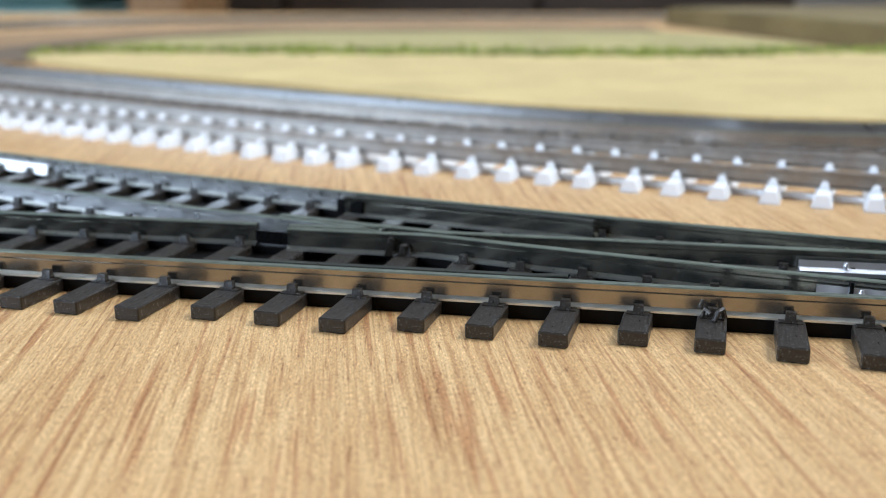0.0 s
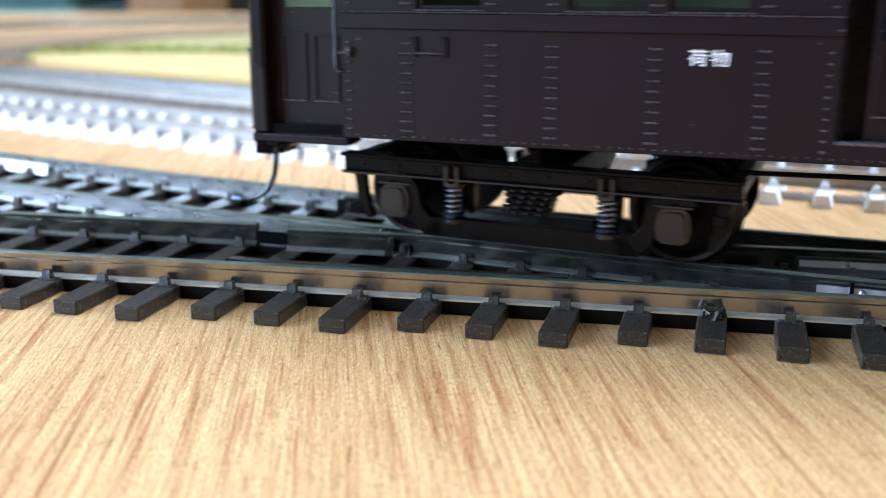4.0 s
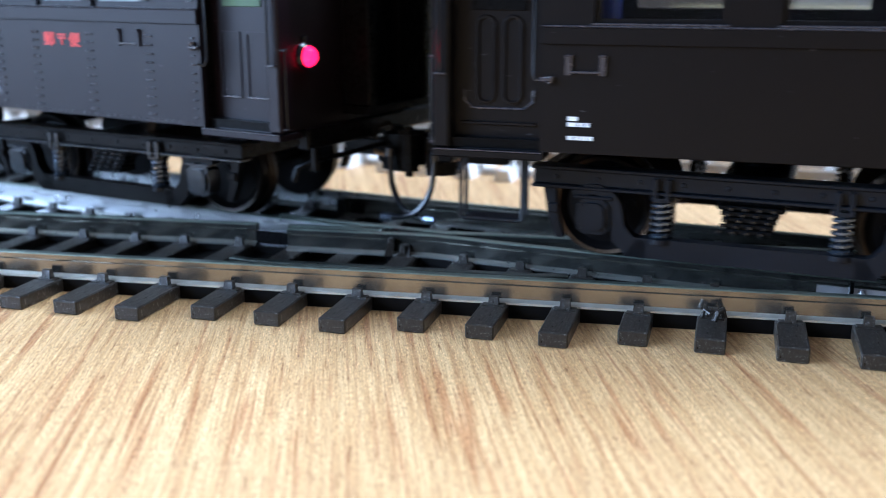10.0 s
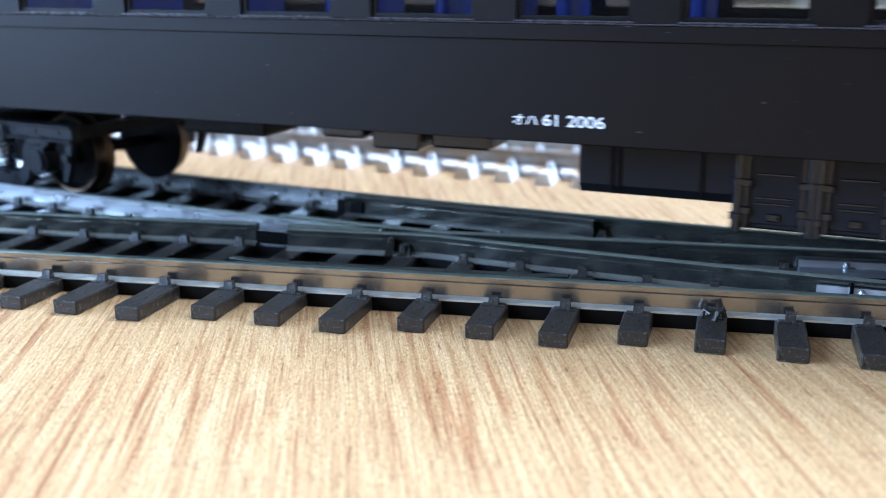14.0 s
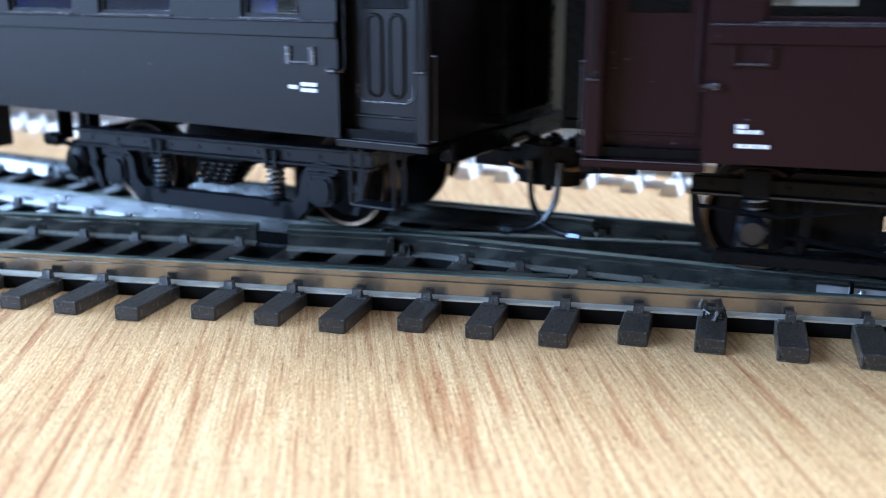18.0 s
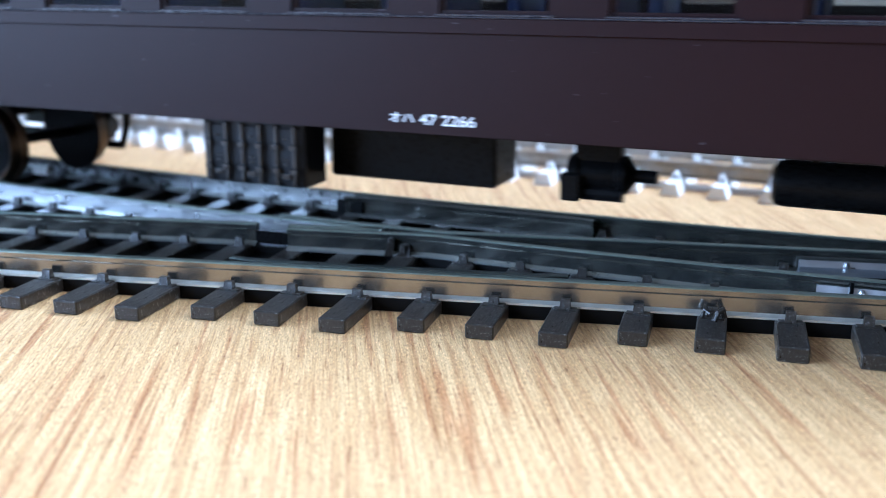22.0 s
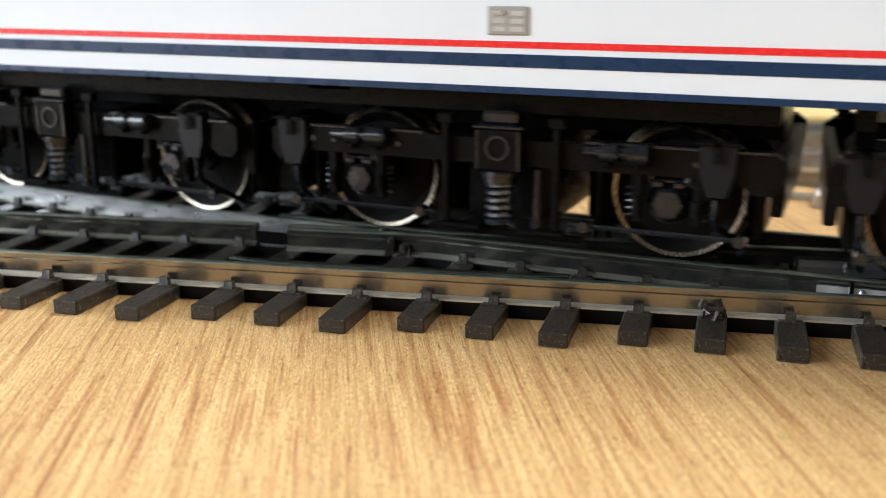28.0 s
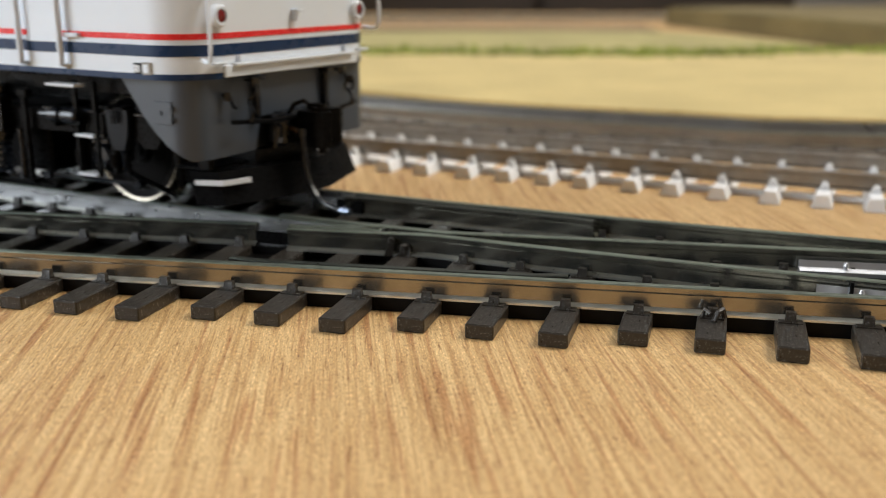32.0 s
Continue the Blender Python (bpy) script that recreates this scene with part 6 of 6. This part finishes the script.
    plough = [(sx * 91.2, -14.2), (sx * 94.6, -12.9), (sx * 98.0, -2.5), (sx * 98.0, 2.5), (sx * 94.6, 12.9), (sx * 91.2, 14.2), (sx * 90.8, 13.2), (sx * 93.6, 12.0), (sx * 96.8, 0), (sx * 93.6, -12.0), (sx * 90.8, -13.2)]
    top = [(x * 0.985, y * 0.97) for x, y in plough]
    n = len(plough)
    part("plough", Geo().add([(x, y, 2.7) for x, y in plough] + [(x, y, 6.5) for x, y in top], [(k, (k + 1) % n, n + (k + 1) % n, n + k) for k in range(n)] + [tuple(range(n))[::-1], tuple(range(n, 2 * n))]).box(min(sx * 87, sx * 92), max(sx * 87, sx * 92), -13.0, 13.0, 6.5, 6.9, 0.15), UNDER, loco, "black rail guard plate")
    edge = [(91.3, -14.3), (94.5, -13.1), (95.6, -9.6)]
    part("plough_edge", Geo().sweep([(-0.14, -0.28), (0.2, -0.28), (0.2, 0.28), (-0.14, 0.28)], [(sx * x, y) for x, y in edge], 5.4), PRINT, loco, "white painted edge")

for sy in (-1, 1):
    pl = part("maker_plate", Geo().box(-1.6, 2.6, sy * 18.1 - 0.12, sy * 18.1 + 0.12, 23.0, 25.7, 0.1), STEEL_GREY, loco, "small grey relief plate")
    g = Geo()
    for r in range(3):
        g.box(-1.1, 0.3, sy * 18.24 - 0.08, sy * 18.24 + 0.08, 23.35 + r * 0.75, 23.8 + r * 0.75).box(0.7, 2.1, sy * 18.24 - 0.08, sy * 18.24 + 0.08, 23.35 + r * 0.75, 23.8 + r * 0.75)
    part("relief_bars", g, SILVER, pl)


def loco_bogie(at_x):
    b = part("bogie", Geo().box(-5.0, 5.0, -12.0, 12.0, 3.4, 12.2, 0.3), UNDER, loco, "black power bogie", mm(at_x, 0, 0))
    part("centre_plate", Geo().cyl((0, 0, 12.2), 4, 0.8, "z", 14), GLOSS_BLACK, b)
    for x in (-27.0, 27.0):
        part("end_beam", Geo().box(x - 0.6, x + 0.6, -12.4, 12.4, 6.0, 12.0, 0.2), UNDER, b)
    for s in (-1, 1):
        ya, yb = s * 14.7 - 0.8, s * 14.7 + 0.8
        part("side_frame", Geo().prism([(-26.6, 12.7), (-8.6, 12.7), (-8.0, 12.4), (8.0, 12.4), (8.6, 12.7), (26.6, 12.7), (27.6, 12.0), (27.6, 9.6), (26.8, 8.6), (24.8, 8.6), (24.3, 9.2), (23.0, 9.8),
                                        (-23.0, 9.8), (-24.3, 9.2), (-24.8, 8.6), (-26.8, 8.6), (-27.6, 9.6), (-27.6, 12.0)], ya, yb), UNDER, b)
        for sx in (-1, 1):
            part("frame_flange", Geo().box(min(sx * 8.8, sx * 26.6), max(sx * 8.8, sx * 26.6), s * 15.6 - 0.2, s * 15.6 + 0.2, 12.45, 12.8, 0.06), GLOSS_BLACK, b)
            part("spring_post", Geo().box(sx * 6.0 - 0.34, sx * 6.0 + 0.34, s * 16.2 - 0.35, s * 16.2 + 0.35, 3.4, 14.4, 0.1).box(sx * 6.0 - 0.8, sx * 6.0 + 0.8, s * 16.1 - 0.55, s * 16.1 + 0.55, 13.9, 14.9, 0.1), UNDER, b)
            part("spring_foot", Geo().box(min(sx * 2.0, sx * 6.9), max(sx * 2.0, sx * 6.9), s * 15.9 - 0.9, s * 15.9 + 0.9, 2.9, 3.4, 0.1), UNDER, b)
        part("spring_plank", Geo().box(-8.6, 8.6, s * 14.3 - 0.5, s * 14.3 + 0.5, 2.0, 2.6), UNDER, b)
    for s in (-1, 1):
        part("spring_housing", Geo().box(-2.3, 2.3, s * 15.9 - 1.0, s * 15.9 + 1.0, 9.3, 13.6, 0.15).lathe((0, s * 16.9, 11.7), [(1.25, 0), (1.2, s * 0.18), (0.95, s * 0.2), (0.9, s * 0.02), (0, s * 0.02)], "y", 16), UNDER, b)
        part("housing_rim", Geo().lathe((0, s * 16.9, 11.7), [(1.35, 0), (1.3, s * 0.22), (1.05, s * 0.22), (1.0, 0)], "y", 18).box(-2.35, -2.05, s * 16.95 - 0.1, s * 16.95 + 0.1, 9.4, 13.5, 0.05).box(2.05, 2.35, s * 16.95 - 0.1, s * 16.95 + 0.1, 9.4, 13.5, 0.05), GLOSS_BLACK, b)
        part("damper", Geo().cyl((3.9, s * 15.6, 4.0), 0.45, 2.6, "z", 10).cyl((3.9, s * 15.6, 6.4), 0.32, 3.2, "z", 10).cyl((3.9, s * 15.6, 3.4), 0.6, 0.6, "z", 10), GLOSS_BLACK, b)
        part("housing_cap", Geo().box(-2.7, 2.7, s * 15.9 - 1.3, s * 15.9 + 1.3, 13.6, 14.0, 0.12).box(-1.9, 1.9, s * 15.5 - 1.0, s * 15.5 + 1.0, 14.0, 15.4, 0.3), GLOSS_BLACK, b)
        part("spring_collar", Geo().cyl((0, s * 15.8, 8.0), 1.8, 1.3, "z", 14).cyl((0, s * 15.8, 8.8), 2.1, 0.4, "z", 14), GLOSS_BLACK, b)
        part("coil_spring", Geo().coil((0, s * 15.8, 3.4), 1.3, 4.7, 6.0, 0.3), SPRING, b)
        for sx in (-1, 1):
            x = sx * 17
            part("axle_box", Geo().lathe((x, s * 12.2, 6.9), [(2.3, 0), (2.3, s * 1.2), (1.8, s * 1.9), (1.1, s * 2.3), (0.9, s * 2.3), (0.8, s * 2.0), (0, s * 2.0)], "y", 16).box(x - 2.4, x + 2.4, s * 12.0 - 0.7, s * 12.0 + 0.7, 6.0, 9.8, 0.3)
                 .box(x - 1.6, x - 0.5, s * 14.7 - 0.5, s * 14.7 + 0.5, 8.6, 9.2, 0.1).box(x + 0.5, x + 1.6, s * 14.7 - 0.5, s * 14.7 + 0.5, 8.6, 9.2, 0.1), GLOSS_BLACK, b)
            for dx in (-2.9, 2.9):
                part("horn_guide", Geo().box(x + dx - 0.45, x + dx + 0.45, s * 14.9 - 0.7, s * 14.9 + 0.7, 5.0, 9.9, 0.15).cyl((x + dx, s * 15.5, 6.0), 0.55, 1.6, "z", 8), UNDER, b)
            c0 = 8.8 if sx > 0 else -19.4
            bc = part("brake_cylinder", Geo().lathe((c0, s * 16.2, 11.9), [(0, 0), (0.5, 0), (0.55, 1.6), (0.95, 1.8), (0.95, 3.4), (0.6, 3.6), (0.6, 4.2), (1.1, 4.4), (1.1, 6.4), (0.7, 6.7), (0, 6.7)], "x", 12), GLOSS_BLACK, b)
            part("bracket", Geo().box(c0 + 2.0, c0 + 2.5, s * 15.9 - 0.5, s * 15.9 + 0.5, 10.4, 13.0, 0.08).box(c0 + 5.0, c0 + 5.5, s * 15.9 - 0.5, s * 15.9 + 0.5, 10.4, 13.0, 0.08), UNDER, bc)
            p0, p1 = (20.0, 23.4) if sx > 0 else (-26.2, -22.8)
            sand = part("sand_box", Geo().prism([(p0, 13.2), (p1, 13.2), (p1 - 0.1, 10.4), (p1 - 0.8, 8.3), (p0 + 0.8, 8.3), (p0 + 0.1, 10.4)], s * 15.6 - 0.8, s * 15.6 + 0.8), UNDER_BLUE, b)
            part("filler_cap", Geo().box(p0 - 0.3, p0 + 1.4, s * 16.2 - 1.0, s * 16.2 + 1.0, 13.3, 13.65, 0.1).box(p1 - 1.4, p1 + 0.3, s * 16.2 - 1.0, s * 16.2 + 1.0, 13.3, 13.65, 0.1).box((p0 + p1) / 2 - 0.35, (p0 + p1) / 2 + 0.35, s * 16.9 - 0.1, s * 16.9 + 0.1, 11.6, 13.2), UNDER, sand)
            part("sand_pipe", Geo().tube(spline_3d([((p0 + p1) / 2, s * 15.5, 8.0), ((p0 + p1) / 2, s * 14.7, 5.2), (sx * 24.2, s * 11.0, 2.4), (sx * 23.6, s * 9.4, 1.2)], 4), 0.4, 6), GLOSS_BLACK, sand)
            part("brake_bar", Geo().tube([(sx * 7.4, s * 15.9, 4.2), (sx * 24.6, s * 15.9, 4.2)], 0.28, 6).cyl((sx * 9.0, s * 15.9 - 0.6, 4.2), 0.6, 1.2, "y", 8).cyl((sx * 24.2, s * 15.9 - 0.6, 4.2), 0.6, 1.2, "y", 8), GLOSS_BLACK, b)
            for dx in (-8.1, 8.1):
                part("brake_shoe", Geo().box(x + dx - 0.6, x + dx + 0.6, s * 7.8 - 0.9, s * 7.8 + 0.9, 3.4, 9.2, 0.2).box(x + dx - 0.3, x + dx + 0.3, s * 9.6 - 0.4, s * 9.6 + 0.4, 3.0, 11, 0.1), UNDER, b)
            part("motor", Geo().box(min(sx * 6.6, sx * 25.6), max(sx * 6.6, sx * 25.6), -6.0, 6.0, 2.2, 12.4, 0.8), BLACK, b)
    for s in (-1, 1):
        for x in (-17, 17):
            cap = Geo().lathe((x, s * 14.1, 6.9), [(1.6, 0), (1.6, s * 0.5), (1.3, s * 0.9), (0, s * 1.0)], "y", 14)
            for q in range(6):
                cap.cyl((x + 1.2 * math.cos(q * 1.047), s * 14.9 - 0.15, 6.9 + 1.2 * math.sin(q * 1.047)), 0.26, 0.3, "y", 6)
            cap.box(x - 2.2, x + 2.2, s * 14.0 - 0.5, s * 14.0 + 0.5, 8.9, 9.4, 0.15).cyl((x - 1.9, s * 14.3, 8.9), 0.5, 1.5, "z", 8).cyl((x + 1.9, s * 14.3, 8.9), 0.5, 1.5, "z", 8)
            part("bearing_cap", cap, GLOSS_BLACK, b)
            part("axle_spring", Geo().coil((x - 3.6, s * 14.4, 5.2), 0.6, 3.4, 5.0, 0.16).coil((x + 3.6, s * 14.4, 5.2), 0.6, 3.4, 5.0, 0.16), GLOSS_BLACK, b)
            part("air_pipe", Geo().tube(spline_3d([(x - 5.0, s * 15.0, 10.6), (x - 2.0, s * 15.2, 10.2), (x + 1.0, s * 15.2, 10.5), (x + 4.6, s * 15.0, 10.1)], 4), 0.2, 6), GLOSS_BLACK, b)
            nuts = Geo()
            for q in (-5.2, -2.6, 2.6, 5.2):
                nuts.cyl((x + q, s * 15.5 - 0.2, 11.2), 0.34, 0.4, "y", 6)
            part("bolt_row", nuts, GLOSS_BLACK, b)
    for x in (-17, 17):
        w = part("wheelset", LOCO_WHEELS, WHEEL, b, "", mm(x, 0, 7.0))
        rolling.append((w, x, 7.0))
    steering.append((b, loco, at_x))


for px in (-58.6, -0.8, 57.2):
    loco_bogie(px)

part("drawbar_box", Geo().box(-30.8, -27.9, -11, 11, 3.6, 13.0, 0.4), BLACK, loco)

# ---- the run of the train ----
# distance of the first coach's centre along the running line, in millimetres, every half second from 2.0 s
RUN = [145.08, 127.36, 110.78, 95.36, 80.2, 64.7, 49.0, 32.64, 16.66, -0.2, -16.09, -33.03, -48.68, -62.86, -78.65, -92.3, -106.35, -119.49, -129.55, -137.98, -149.01,
       -162.73, -178.08, -195.13, -209.64, -225.31, -240.9, -256.4, -272.0, -287.71, -303.53, -320.37, -338.05, -353.19, -365.35, -379.6, -396.12, -415.34, -435.26, -453.91,
       -472.89, -491.68, -510.24, -528.78, -547.98, -566.52, -584.29, -601.68, -618.2, -634.2, -650.0, -666.0, -682.24, -698.55, -714.81, -731.24, -747.28, -763.61, -779.87,
       -794.8, -809.06]


def run(t):
    """Smooth distance at t."""
    if t <= 2.0:
        return RUN[0] + 35.4 * (2.0 - t)
    u = (t - 2.0) / 0.5
    i = min(int(u), len(RUN) - 2)
    w = u - i
    p = [RUN[min(max(k, 0), len(RUN) - 1)] for k in (i - 1, i, i + 1, i + 2)]
    if i == 0:
        p[0] = RUN[0] + 17.7
    return 0.5 * (2 * p[1] + (p[2] - p[0]) * w + (2 * p[0] - 5 * p[1] + 4 * p[2] - p[3]) * w * w + (3 * p[1] - p[0] - 3 * p[2] + p[3]) * w ** 3)


def stand(s, half):
    """The pose of a body whose two pivots stand on the line, and its turn in degrees."""
    a, b = Vector(on_line(s - half)), Vector(on_line(s + half))
    d = b - a
    turn = math.degrees(math.atan2(d.y, d.x))
    c = (a + b) / 2
    return c, turn


TRAIN = ((baggage, 0.0, 67.2), (coach_blue, 228.6, 86.6), (coach_red, 474.6, 85.5), (loco, 695.5, 58.7))


def motions():
    times = [k * 0.5 for k in range(65)]
    for thing, place, half in TRAIN:
        rows = []
        for t in times:
            c, turn = stand(place + run(t), half)
            rows.append((t, mm(c.x, c.y, RAIL_TOP, 0, 0, turn)))
        walk(thing, rows)
        for b, owner, px in steering:
            if owner is thing:
                rows = []
                for t in times:
                    body = stand(place + run(t), half)[1]
                    rows.append((t, mm(px, 0, 0, 0, 0, stand(place + run(t) + px, 15)[1] - body)))
                walk(b, rows)
    ticks = [k / 6 for k in range(193)]
    for w, x, r in rolling:
        walk(w, [(t, mm(x, 0, r, 0, math.degrees(run(t) / r), 0)) for t in ticks])


motions()
